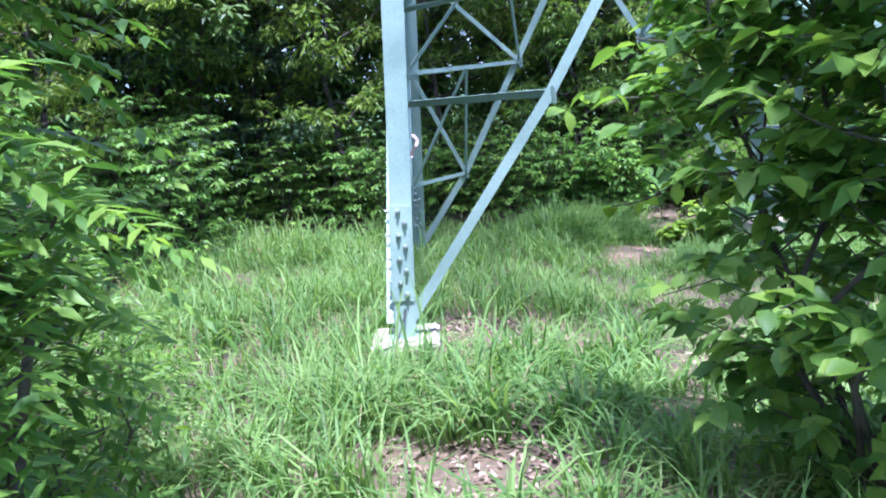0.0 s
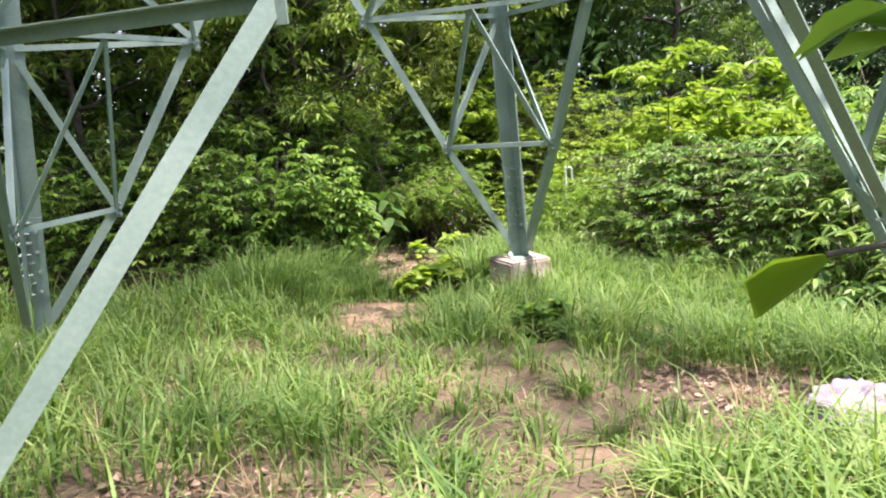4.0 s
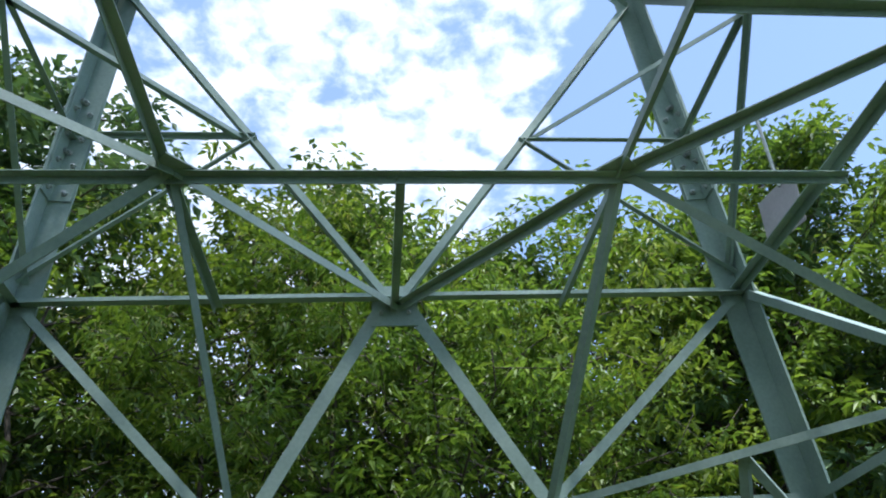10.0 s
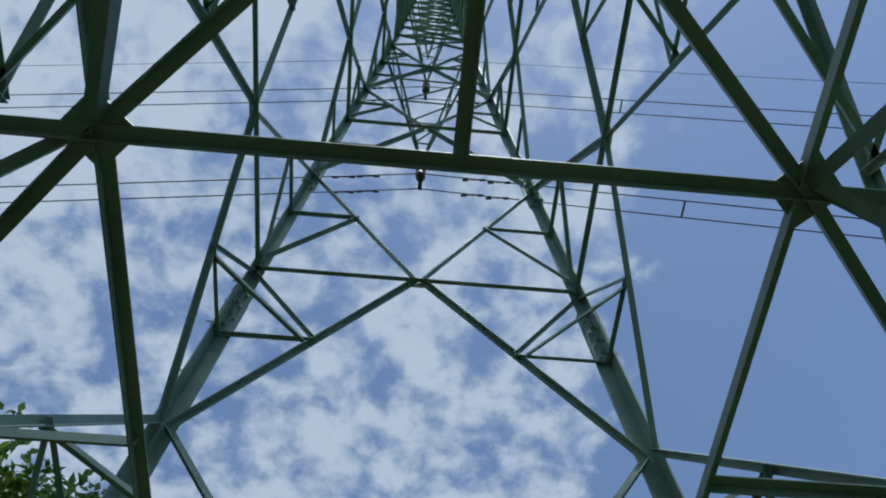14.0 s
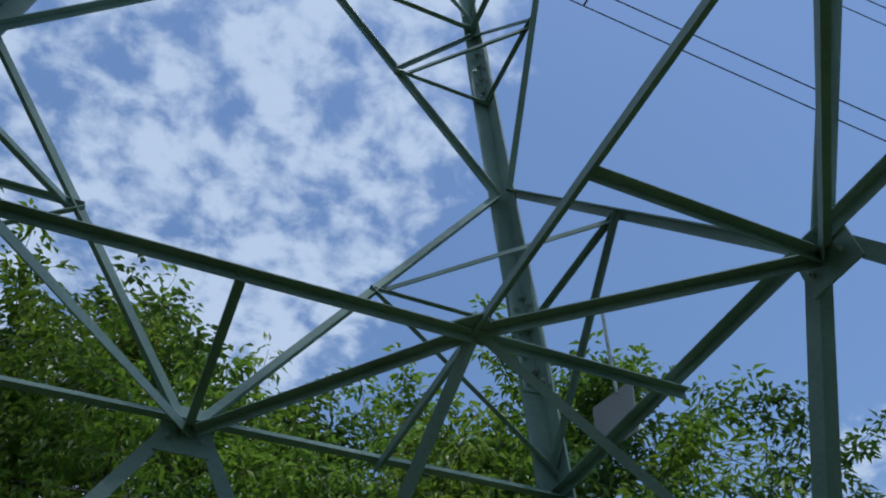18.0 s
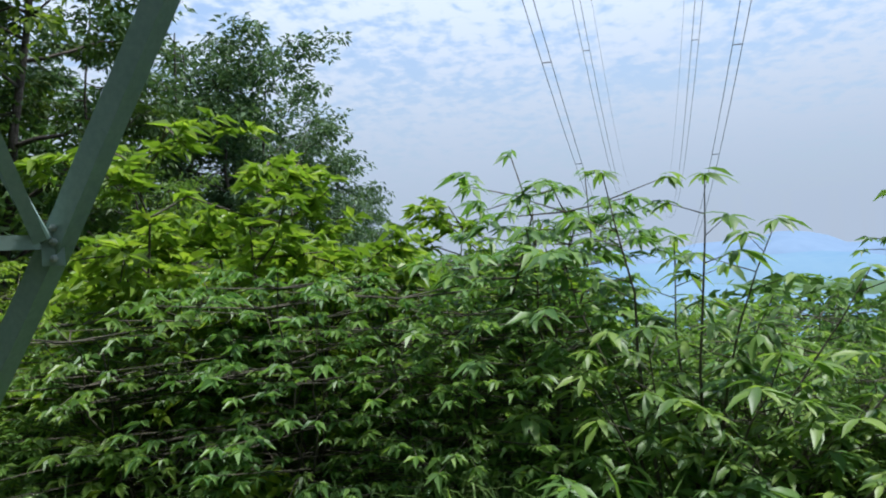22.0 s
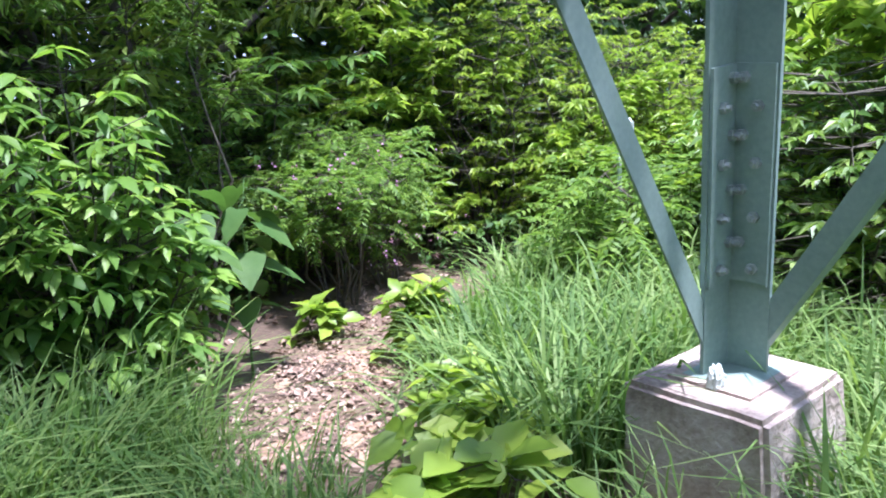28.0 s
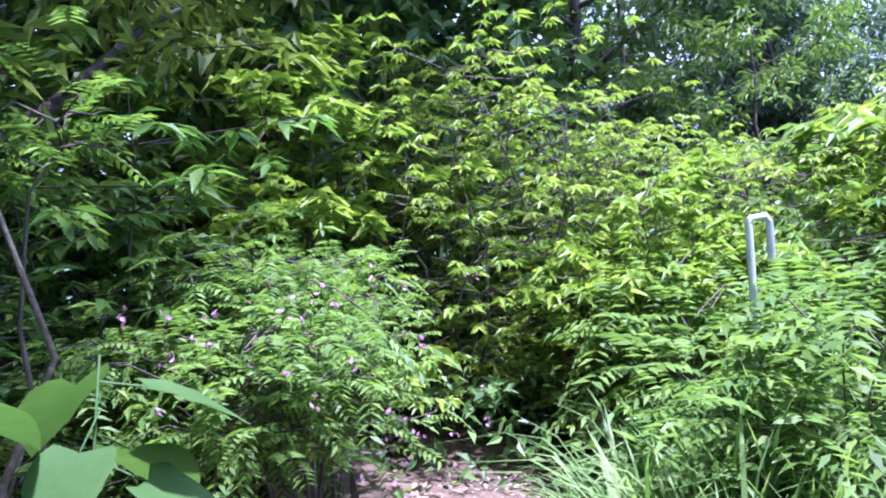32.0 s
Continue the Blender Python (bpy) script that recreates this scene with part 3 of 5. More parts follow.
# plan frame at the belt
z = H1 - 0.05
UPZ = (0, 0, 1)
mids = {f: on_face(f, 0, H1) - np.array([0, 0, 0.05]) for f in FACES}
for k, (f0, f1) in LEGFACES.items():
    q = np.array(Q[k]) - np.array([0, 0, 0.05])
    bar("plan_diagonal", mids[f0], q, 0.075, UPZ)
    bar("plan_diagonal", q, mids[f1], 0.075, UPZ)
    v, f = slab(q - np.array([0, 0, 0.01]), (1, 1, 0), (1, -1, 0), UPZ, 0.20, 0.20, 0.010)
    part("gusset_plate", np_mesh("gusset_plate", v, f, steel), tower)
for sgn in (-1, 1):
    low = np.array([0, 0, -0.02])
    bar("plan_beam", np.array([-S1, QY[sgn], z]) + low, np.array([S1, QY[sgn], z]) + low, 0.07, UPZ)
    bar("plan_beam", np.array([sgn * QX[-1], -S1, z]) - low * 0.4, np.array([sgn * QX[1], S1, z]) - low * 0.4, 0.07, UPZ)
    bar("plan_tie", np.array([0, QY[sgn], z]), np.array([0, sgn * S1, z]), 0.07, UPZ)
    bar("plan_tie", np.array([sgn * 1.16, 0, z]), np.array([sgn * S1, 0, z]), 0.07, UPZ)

# panels above the belt
for face, (k0, k1, e) in FACES.items():
    n, ev = CENTRE[face], np.array(e, float)
    mid1, mid3 = on_face(face, 0, H1), on_face(face, 0, H3)
    for k, sgn in ((k0, -1), (k1, 1)):
        top2 = leg_at(k, H2) - ev * sgn * 0.10
        bar("body_diagonal", mid1 + ev * sgn * 0.05, top2, 0.095, n, 0.010, sgn)
        bar("body_diagonal", top2, mid3 + ev * sgn * 0.05, 0.085, n, 0.010, sgn)
        for lo, hi, za, zb2 in ((mid1, top2, 0.47, H2), (top2, mid3, 0.50, H2)):
            p = lo * (1 - za) + hi * za
            bar("secondary_brace", p - n * 0.03, leg_at(k, p[2]) - n * 0.03, 0.055, n)
            if lo is mid1:
                bar("secondary_brace", p - n * 0.035, leg_at(k, H1 + 0.14) - n * 0.035, 0.055, n, None, sgn)
            else:
                bar("secondary_brace", p - n * 0.035, leg_at(k, H3 - 0.06) - n * 0.035, 0.055, n, None, -sgn)
    bar("belt", leg_at(k0, H3) - n * 0.03, leg_at(k1, H3) - n * 0.03, 0.075, n)
    v, f = slab(mid3 - n * 0.01, e, UPZ, n, 0.26, 0.24, 0.012)
    part("gusset_plate", np_mesh("gusset_plate", v, f, steel), tower)
    zs = LEVELS
    for i in range(len(zs) - 1):
        za, zb2 = zs[i], zs[i + 1]
        m0 = on_face(face, 0, za)
        if i % 2 == 0:
            for k, sgn in ((k0, -1), (k1, 1)):
                bar("body_diagonal", m0, leg_at(k, zb2), 0.10, n, None, sgn)
                p = (m0 + leg_at(k, zb2)) / 2
                bar("secondary_brace", p - n * 0.03, leg_at(k, p[2]) - n * 0.03, 0.068, n)
                bar("secondary_brace", p - n * 0.035, leg_at(k, za + 0.15) - n * 0.035, 0.068, n)
        else:
            m1 = on_face(face, 0, zb2)
            for k, sgn in ((k0, -1), (k1, 1)):
                bar("body_diagonal", leg_at(k, za), m1, 0.095, n, None, sgn)
                p = (m1 + leg_at(k, za)) / 2
                bar("secondary_brace", p - n * 0.03, leg_at(k, p[2]) - n * 0.03, 0.068, n)
            bar("belt", leg_at(k0, zb2) - n * 0.03, leg_at(k1, zb2) - n * 0.03, 0.095, n)
    for za in np.arange(21.6, 33.0, 1.3):
        zb2 = min(za + 1.3, TOP)
        bar("body_diagonal", leg_at(k0, za), leg_at(k1, zb2), 0.085, n)
        bar("body_diagonal", leg_at(k1, za) - n * 0.03, leg_at(k0, zb2) - n * 0.03, 0.085, n)
        bar("belt", leg_at(k0, zb2) - n * 0.03, leg_at(k1, zb2) - n * 0.03, 0.085, n)
# inner ties between the faces at the middle of the second panel
for k, (f0, f1) in LEGFACES.items():
    p0 = on_face(f0, 0, H1) * 0.53 + leg_at(k, H2) * 0.47
    p1 = on_face(f1, 0, H1) * 0.53 + leg_at(k, H2) * 0.47
    bar("hip_horizontal", p0, p1, 0.055, unit(np.array([-LEG[k][0], -LEG[k][1], 0.0])))
    p0 = (leg_at(k, H2) + on_face(f0, 0, H3)) / 2
    p1 = (leg_at(k, H2) + on_face(f1, 0, H3)) / 2
    bar("hip_horizontal", p0, p1, 0.055, unit(np.array([-LEG[k][0], -LEG[k][1], 0.0])))

# step bolts up one leg
for i in range(22):
    z = 3.2 + i * 0.42
    q = leg_at("b", z)
    v, f = tube([q, q + np.array([-0.17 if i % 2 else 0.0, 0.0 if i % 2 else 0.17, 0])], [0.009, 0.009], 6)
    part("step_bolt", np_mesh("step_bolt", v, f, bolt_steel), tower)

# cross arms on both sides, with their insulator strings and conductors
AX = unit(np.array([0.996, -0.090, 0]))
ARMS = [(20.6, 3.95, 3.55), (27.4, 3.15, 2.9)]
for sgn in (-1, 1):
    for za, yy, _ in ARMS:
        tip = np.array([0, sgn * yy, za + 0.45])
        for sx in (-1, 1):
            root = np.array([sx * half(za), sgn * half(za), za])
            top_root = np.array([sx * half(za + 1.3), sgn * half(za + 1.3), za + 1.5])
            bar("arm_chord", root, tip, 0.085, (0, 0, 1))
            bar("arm_chord", top_root, tip, 0.075, (0, 0, 1))
            for j in (0.25, 0.5, 0.75):
                bar("arm_brace", root * (1 - j) + tip * j, top_root * (1 - j) + tip * j, 0.05, (1, 0, 0))
                bar("arm_brace", root * (1 - j) + tip * j, top_root * (1.25 - j) + tip * (j - 0.25), 0.05, (1, 0, 0))
        for j in (0.2, 0.4, 0.6, 0.8):
            l = np.array([-half(za), sgn * half(za), za]) * (1 - j) + tip * j
            r = np.array([half(za), sgn * half(za), za]) * (1 - j) + tip * j
            r2 = np.array([half(za), sgn * half(za), za]) * (1.2 - j) + tip * (j - 0.2)
            bar("arm_brace", l, r, 0.05, UPZ)
            bar("arm_brace", l, r2, 0.05, UPZ)
    tip = np.array([0, sgn * 3.0, 32.2])
    for sx in (-1, 1):
        bar("arm_chord", np.array([sx * half(31), sgn * half(31), 31.0]), tip, 0.07, UPZ)
        bar("arm_chord", np.array([sx * half(33), sgn * half(33), 33.0]), tip, 0.07, UPZ)


def insulator(p, length, label):
    """A string of ribbed discs with a clamp, hanging from an arm."""
    ob = thing("insulator_string", label, "insulator", "insulators on the arms")
    n = 11
    zz, rr = [0.0], [0.02]
    for i in range(n):
        a = 0.12 + i * (length - 0.3) / n
        zz += [a, a + 0.03, a + 0.06, a + 0.075]
        rr += [0.03, 0.13, 0.12, 0.03]
    zz.append(length)
    rr.append(0.02)
    v, f = tube([p - np.array([0, 0, q]) for q in zz], rr, 12)
    part("discs", np_mesh("discs", v, f, porcelain, True), ob)
    c = p - np.array([0, 0, length])
    v, f = slab(c, (1, 0, 0), (0, 1, 0), UPZ, 0.10, 0.50, 0.06)
    part("clamp", np_mesh("clamp", v, f, cable_mat), ob)
    return c


def wire(start, label, r=0.016, lean=0.0):
    """A conductor that sags away from the tower on both sides."""
    ob = Bag()
    for sgn, slope, curve, far in ((1, 0.35, 0.0015, 150), (-1, 0.10, 0.0006, 120)):
        d = np.linspace(0, far, 36)
        p = start + sgn * AX * d[:, None]
        p[:, 2] -= slope * d - curve * d * d
        v, f = tube(p, np.full(36, r), 6)
        ob.add(v, f)
    o = new("power_line", ob.mesh("power_line", cable_mat, True))
    return tagged(o, label, "power line", "overhead conductors")


for sgn in (-1, 1):
    for za, yy, _ in ARMS:
        c = insulator(np.array([0, sgn * yy, za + 0.45]), 1.5, "dark ribbed insulator string hanging from a tower arm")
        for o in (-0.2, 0.2):
            wire(c + np.array([0, o, -0.05]), "twin dark overhead conductor sagging into the valley")
        spacers = Bag()
        for d in (6, 13, 22, 33, 46):
            p = c + AX * d - np.array([0, 0, 0.35 * d - 0.0015 * d * d + 0.05])
            v, f = tube([p - np.array([0, 0.2, 0]), p + np.array([0, 0.2, 0])], [0.025, 0.025], 6)
            ob = new("line_spacer", np_mesh("line_spacer", v, f, cable_mat))
            tagged(ob, "dark spacer bar between twin conductors", "spacer", "line spacers")
        for d in (1.3, 1.9, -1.3, -1.9):
            for o in (-0.2, 0.2):
                zc = 0.35 * d - 0.0015 * d * d if d > 0 else -0.10 * d
                p = c + AX * d + np.array([0, o, -zc - 0.12])
                v, f = tube([p - AX * 0.28, p - AX * 0.14, p - AX * 0.13, p + AX * 0.13, p + AX * 0.14, p + AX * 0.28], [0.035, 0.035, 0.01, 0.01, 0.035, 0.035], 6)
                ob = new("vibration_damper", np_mesh("vibration_damper", v, f, cable_mat))
                tagged(ob, "dark dumbbell damper clipped under a conductor", "damper", "line dampers")
    wire(np.array([0, sgn * 3.0, 32.0]), "thin dark overhead earth wire", 0.010)

# plate hung on the face towards the valley
sq = np.array([half(4.4) + 0.05, 1.74, 4.43])
v, f = slab(sq, (0, 1, 0.18), (0, -0.18, 1), (1, 0, 0), 0.44, 0.34, 0.006)
plate = new("number_plate", np_mesh("number_plate", v, f, sign_mat))
tagged(plate, "blank grey back of a metal plate bolted to the tower", "sign")
v, f = tube([sq + np.array([-0.02, -0.1, 0.12]), sq + np.array([-0.02, -0.16, 0.75])], [0.012, 0.012], 6)
part("hanger", np_mesh("hanger", v, f, bolt_steel), plate)


# footings
def footing(k, w, top, label):
    sx, sy, zb = LEG[k]
    c = leg_at(k, zb) + np.array([-sx * 0.08, -sy * 0.08, 0])
    bm = bmesh.new()
    bmesh.ops.create_cube(bm, size=1.0)
    depth = 1.1
    for vv in bm.verts:
        wid = w * (1.0 if vv.co.z > 0 else 1.12)
        vv.co = Vector((c[0] + vv.co.x * wid, c[1] + vv.co.y * wid, zb - depth / 2 + vv.co.z * depth))
    bmesh.ops.bevel(bm, geom=[e for e in bm.edges], offset=0.022, segments=2, affect="EDGES")
    bmesh.ops.subdivide_edges(bm, edges=[e for e in bm.edges if e.calc_length() > 0.3], cuts=4, use_grid_fill=True)
    for vv in bm.verts:
        q = noise.noise(vv.co * 6.0) * 0.008
        vv.co += Vector((q, -q, q * 0.4))
    me = bpy.data.meshes.new("footing")
    bm.to_mesh(me)
    bm.free()
    me.materials.append(concrete)
    ob = thing("concrete_footing", label, "footing", "tower footings")
    part("block", me, ob)
    v, f = slab((c[0], c[1], zb + 0.004), (1, 0, 0), (0, 1, 0), (0, 0, 1), 0.34, 0.34, 0.02)
    part("grout_pad", np_mesh("grout_pad", v, f, concrete), ob)


footing("a", 0.56, 0, "low weathered concrete footing half sunk in leaf litter")
footing("b", 0.56, 0, "weathered concrete footing hidden in tall grass")
footing("c", 0.58, 0, "tall brownish concrete footing block under a tower leg")
footing("d", 0.56, 0, "weathered concrete footing in long grass")


# ---------------------------------------------------------------- woody plants
def clump(tips, dirs, rng, per, L, W, droop, fine=False, flat=0.35, spread_a=1.0, pend=0.35, jitter=0.25):
    """Leaves fanned round twig tips."""
    n = len(tips)
    p = np.repeat(tips, per, 0) + rng.normal(0, jitter * L, (n * per, 3)) * np.array([1, 1, 0.5])
    a = rng.uniform(0, 2 * np.pi, n * per)
    out = np.column_stack([np.cos(a), np.sin(a), rng.normal(0, flat, n * per)])
    d = unit(np.repeat(unit(dirs), per, 0) * (1.0 - 0.4 * spread_a) + out * spread_a)
    d[:, 2] -= pend * rng.uniform(0.3, 1.3, n * per)
    u = np.column_stack([rng.normal(0, 0.35, n * per), rng.normal(0, 0.35, n * per), np.ones(n * per)])
    s = rng.uniform(0.65, 1.2, n * per)
    return leaves(p, d, u, L * s, W * s, fine, droop, 0.3)


def whorls(tips, dirs, rng, per, L, W, droop, fine, arc=2.3, tilt=0.12):
    """Leaves fanned level round the end of each twig, the longest straight ahead, like an open hand."""
    n = len(tips)
    fan = np.linspace(-1, 1, per)[None] + rng.normal(0, 0.10, (n, per))
    a = np.arctan2(dirs[:, 1], dirs[:, 0])[:, None] + fan * arc
    d = np.stack([np.cos(a), np.sin(a), rng.normal(-tilt, 0.16, (n, per)) + np.zeros((n, per))], -1).reshape(-1, 3)
    p = np.repeat(tips, per, 0) + rng.normal(0, 0.05 * L, (n * per, 3))
    u = np.column_stack([rng.normal(0, 0.25, n * per), rng.normal(0, 0.25, n * per), np.ones(n * per)])
    s = ((1.05 - 0.40 * np.abs(fan)) * rng.uniform(0.75, 1.2, (n, per)) * rng.uniform(0.8, 1.15, (n, 1))).ravel()
    return leaves(p, d, u, L * s, W * s, fine, droop, 0.3)


def layered_meshes(seed, H, R, leaf, stems=5, levels=5, arms=4, L=0.15, W=0.05, per=7, fine=0, droop=0.30, low=0.18, spots=(0.45, 0.7, 1.0), rise=0.10):
    """A shrub of level sprays, tier over tier, with dark gaps between the tiers."""
    rng = np.random.default_rng(seed)
    wood, tips, tdirs = Bag(), [], []
    for i in range(stems):
        a = i * 2.4 + rng.normal(0, 0.4)
        h = H * rng.uniform(0.7, 1.0)
        out = R * rng.uniform(0.1, 0.55)
        stem = bend((math.cos(a) * 0.06, math.sin(a) * 0.06, -0.15), (math.cos(a) * out, math.sin(a) * out, h), 7, 0.025 * H, rng, 0.03)
        wood.add(*tube(stem, np.linspace(0.007 + 0.004 * H, 0.003, 7), 4))
        tips.append(stem[-1:])
        tdirs.append(np.array([[math.cos(a), math.sin(a), 0.0]]))
        for k in range(levels):
            q = low + (1 - low) * (k + rng.uniform(0.1, 0.7)) / levels
            s0 = np.array([np.interp(q, np.linspace(0, 1, 7), stem[:, c]) for c in range(3)])
            b0 = rng.uniform(0, 2 * np.pi)
            for j in range(arms):
                b = b0 + j * 2 * np.pi / arms + rng.normal(0, 0.3)
                ln = R * rng.uniform(0.45, 0.95) * (1.1 - 0.45 * q)
                s1 = s0 + np.array([math.cos(b) * ln, math.sin(b) * ln, ln * rng.normal(rise, 0.06)])
                arm = bend(s0, s1, 4, 0.02, rng, 0.03)
                wood.add(*tube(arm[::3], np.array([0.006, 0.0025]), 3))
                for w in spots:
                    p = np.array([np.interp(w, np.linspace(0, 1, 4), arm[:, c]) for c in range(3)])
                    c = b + (0.0 if w == 1.0 else rng.choice((-0.8, 0.8)))
                    side = 0.0 if w == 1.0 else rng.uniform(0.05, 0.16) * min(1.0, R)
                    tips.append((p + np.array([math.cos(c), math.sin(c), 0.05]) * side)[None])
                    tdirs.append(np.array([[math.cos(c), math.sin(c), 0.0]]))
    crown = Bag()
    crown.add(*whorls(np.concatenate(tips), np.concatenate(tdirs), rng, per, L, W, droop, fine))
    return wood.mesh("woody_stem", twig_bark, True), crown.mesh("foliage", leaf, fine > 0)


def pinnate(tips, dirs, rng, pairs, length, lw, fine=0):
    """Feather leaves: rows of leaflets along a drooping stalk."""
    n = len(tips)
    d = unit(dirs + rng.normal(0, 0.35, (n, 3)))
    s = unit(np.cross(d, np.array([0, 0, 1.0])))
    P, D = [], []
    L = length * rng.uniform(0.7, 1.2, n)
    for i in range(pairs):
        t = 0.2 + 0.8 * i / (pairs - 1)
        q = tips + d * (L * t)[:, None]
        q[:, 2] -= L * 0.35 * t * t
        for side in (-1, 1):
            P.append(q)
            D.append(s * side + d * 0.45 + np.array([0, 0, -0.25]))
    P, D = np.concatenate(P), np.concatenate(D)
    u = rng.normal(0, 0.25, (len(P), 3)) + np.array([0, 0, 1.0])
    s1 = rng.uniform(0.75, 1.15, len(P))
    return leaves(P, D, u, lw * 2.9 * s1, lw * s1, fine, 0.15, 0.25)


def tree_meshes(seed, H, base, R, leaf, wood, L=0.17, W=0.07, limbs=21, subs=7, nodes=14, tuft=0.26, lean=0.5, pend=0.45, shape=0.75, strands=0):
    """Trunk with limbs, and a crown of many leaves round the twigs."""
    rng = np.random.default_rng(seed)
    trunk, crown, hang = Bag(), Bag(), []
    top = np.array([rng.normal(0, lean), rng.normal(0, lean), H])
    line = bend((0, 0, -0.4), top, 9, 0.10, rng)
    r0 = 0.0105 * H + 0.02
    rad = np.linspace(r0, 0.02, 9)
    trunk.add(*tube(line, rad, 8))
    tips, tdirs = [], []
    for i in range(limbs):
        h = base + (H - base) * ((i + rng.uniform(0, 1)) / limbs) ** 0.9
        t = h / H
        start = np.array([np.interp(h, line[:, 2], line[:, k]) for k in range(3)])
        prof = math.sin(math.pi * (max(0.06, (h - base) / (H - base)) * 0.66 + 0.16)) ** shape
        a = i * 2.4 + rng.normal(0, 0.4)
        ln = R * prof * rng.uniform(0.75, 1.15)
        end = start + np.array([math.cos(a) * ln, math.sin(a) * ln, ln * rng.uniform(0.15, 0.75)])
        limb = bend(start, end, 6, 0.07 * ln * 0.5, rng, -0.04 * ln)
        trunk.add(*tube(limb, np.linspace(max(0.022, r0 * (1 - t) * 0.7), 0.008, 6), 4))
        for j in range(subs):
            q = rng.uniform(0.3, 1.0)
            st = np.array([np.interp(q, np.linspace(0, 1, 6), limb[:, k]) for k in range(3)])
            b = a + rng.normal(0, 0.9)
            sl = ln * rng.uniform(0.25, 0.5) + 0.2
            en = st + np.array([math.cos(b) * sl, math.sin(b) * sl, rng.normal(0.1, 0.3) * sl])
            sub = bend(st, en, 4, 0.04, rng)
            trunk.add(*tube(sub[::3], np.linspace(0.010, 0.004, 2), 3))
            w = np.array([0.4, 0.72, 1.0]) + rng.normal(0, 0.06, 3)
            mid = np.stack([np.interp(w, np.linspace(0, 1, 4), sub[:, k]) for k in range(3)], -1)
            off = unit(rng.normal(0, 1, (3 * nodes, 3))) * (tuft * rng.uniform(0.2, 1.0, 3 * nodes) ** 0.5)[:, None] * np.array([1, 1, 0.55])
            tips.append(np.repeat(mid, nodes, 0) + off)
            tdirs.append(off * np.array([1, 1, 0.5]) + np.array([0, 0, 0.02]))
            if strands:
                hang.append(mid[1:] + np.array([0, 0, 0.10]))
    tips, tdirs = np.concatenate(tips), np.concatenate(tdirs)
    n = len(tips)
    d = unit(tdirs) + rng.normal(0, 0.35, (n, 3))
    d[:, 2] -= pend * rng.uniform(0.2, 1.2, n)
    s = rng.uniform(0.7, 1.2, n)
    crown.add(*leaves(tips, d, np.column_stack([rng.normal(0, 0.35, (n, 2)), np.ones(n)]), L * s, W * s, False, 0.25, 0.3))
    made = [trunk.mesh("trunk", wood, True), crown.mesh("crown", leaf)]
    if strands:
        p = np.repeat(np.concatenate(hang), strands, 0)
        p = p + rng.normal(0, 0.13, p.shape)
        d = rng.normal(0, 0.5, p.shape) + np.array([0, 0, -0.5])
        made.append(np_mesh("blossom", *leaves(p, d, rng.normal(0, 1, p.shape), rng.uniform(0.12, 0.22, len(p)), 0.018, False, 0.3, 0.2), catkin_mat))
    return made


def shrub_meshes(seed, H, R, leaf, stems=6, branches=7, L=0.13, W=0.045, per=5, nodes=5, fine=True, pend=0.5, layer=0.0, feather=0, flat=0.25, jitter=0.09, low=0.12, split=False):
    """Several stems from the ground with spreading branches and drooping leaf fans."""
    rng = np.random.default_rng(seed)
    wood, crown, single = Bag(), Bag(), []
    tips, tdirs = [], []
    for i in range(stems):
        a = i * 2.4 + rng.normal(0, 0.5)
        h = H * rng.uniform(0.65, 1.0)
        end = np.array([math.cos(a) * R * rng.uniform(0.2, 0.8), math.sin(a) * R * rng.uniform(0.2, 0.8), h])
        st = np.array([math.cos(a) * 0.08, math.sin(a) * 0.08, -0.15])
        stem = bend(st, end, 7, 0.03 * H, rng, 0.03)
        pole = tube(stem, np.linspace(0.008 + 0.004 * H, 0.003, 7), 5 if split else 4)
        if split:
            single.append(np_mesh("stem", *pole, twig_bark, True))
        else:
            wood.add(*pole)
        tips.append(np.array([stem[-1], stem[-1] * 0.6 + stem[-2] * 0.4, stem[-2]]))
        tdirs.append(np.tile([0.1 * math.cos(a), 0.1 * math.sin(a), 0.8], (3, 1)))
        for j in range(branches):
            q = low + (1 - low) * rng.uniform(0, 1) ** 0.75 if not layer else min(1.0, (j + 1 + rng.normal(0, 0.1)) / branches)
            s0 = np.array([np.interp(q, np.linspace(0, 1, 7), stem[:, k]) for k in range(3)])
            b = rng.uniform(0, 2 * np.pi)
            ln = R * rng.uniform(0.35, 0.8) * (1.15 - 0.5 * q)
            s1 = s0 + np.array([math.cos(b) * ln, math.sin(b) * ln, ln * (rng.normal(0.05, 0.12) if layer else rng.uniform(0.0, 0.6))])
            br = bend(s0, s1, 4, 0.03, rng, 0.04)
            wood.add(*tube(br, np.linspace(0.006, 0.003, 4), 3))
            w = np.linspace(0.35, 1.0, nodes)
            pts = np.stack([np.interp(w, np.linspace(0, 1, 4), br[:, k]) for k in range(3)], -1) + rng.normal(0, 0.03, (nodes, 3))
            tips.append(pts)
            tdirs.append(np.repeat((s1 - s0)[None], nodes, 0))
    tips, tdirs = np.concatenate(tips), np.concatenate(tdirs)
    if feather:
        crown.add(*pinnate(tips, tdirs, rng, feather, L * 2.2, W, fine))
    else:
        crown.add(*clump(tips, tdirs, rng, per, L, W, 0.3, fine, flat, 0.9, pend, jitter))
    if split:
        return single, wood.mesh("branchwork", twig_bark, True), crown.mesh("foliage", leaf, True)
    return wood.mesh("woody_stem", twig_bark, True), crown.mesh("foliage", leaf)


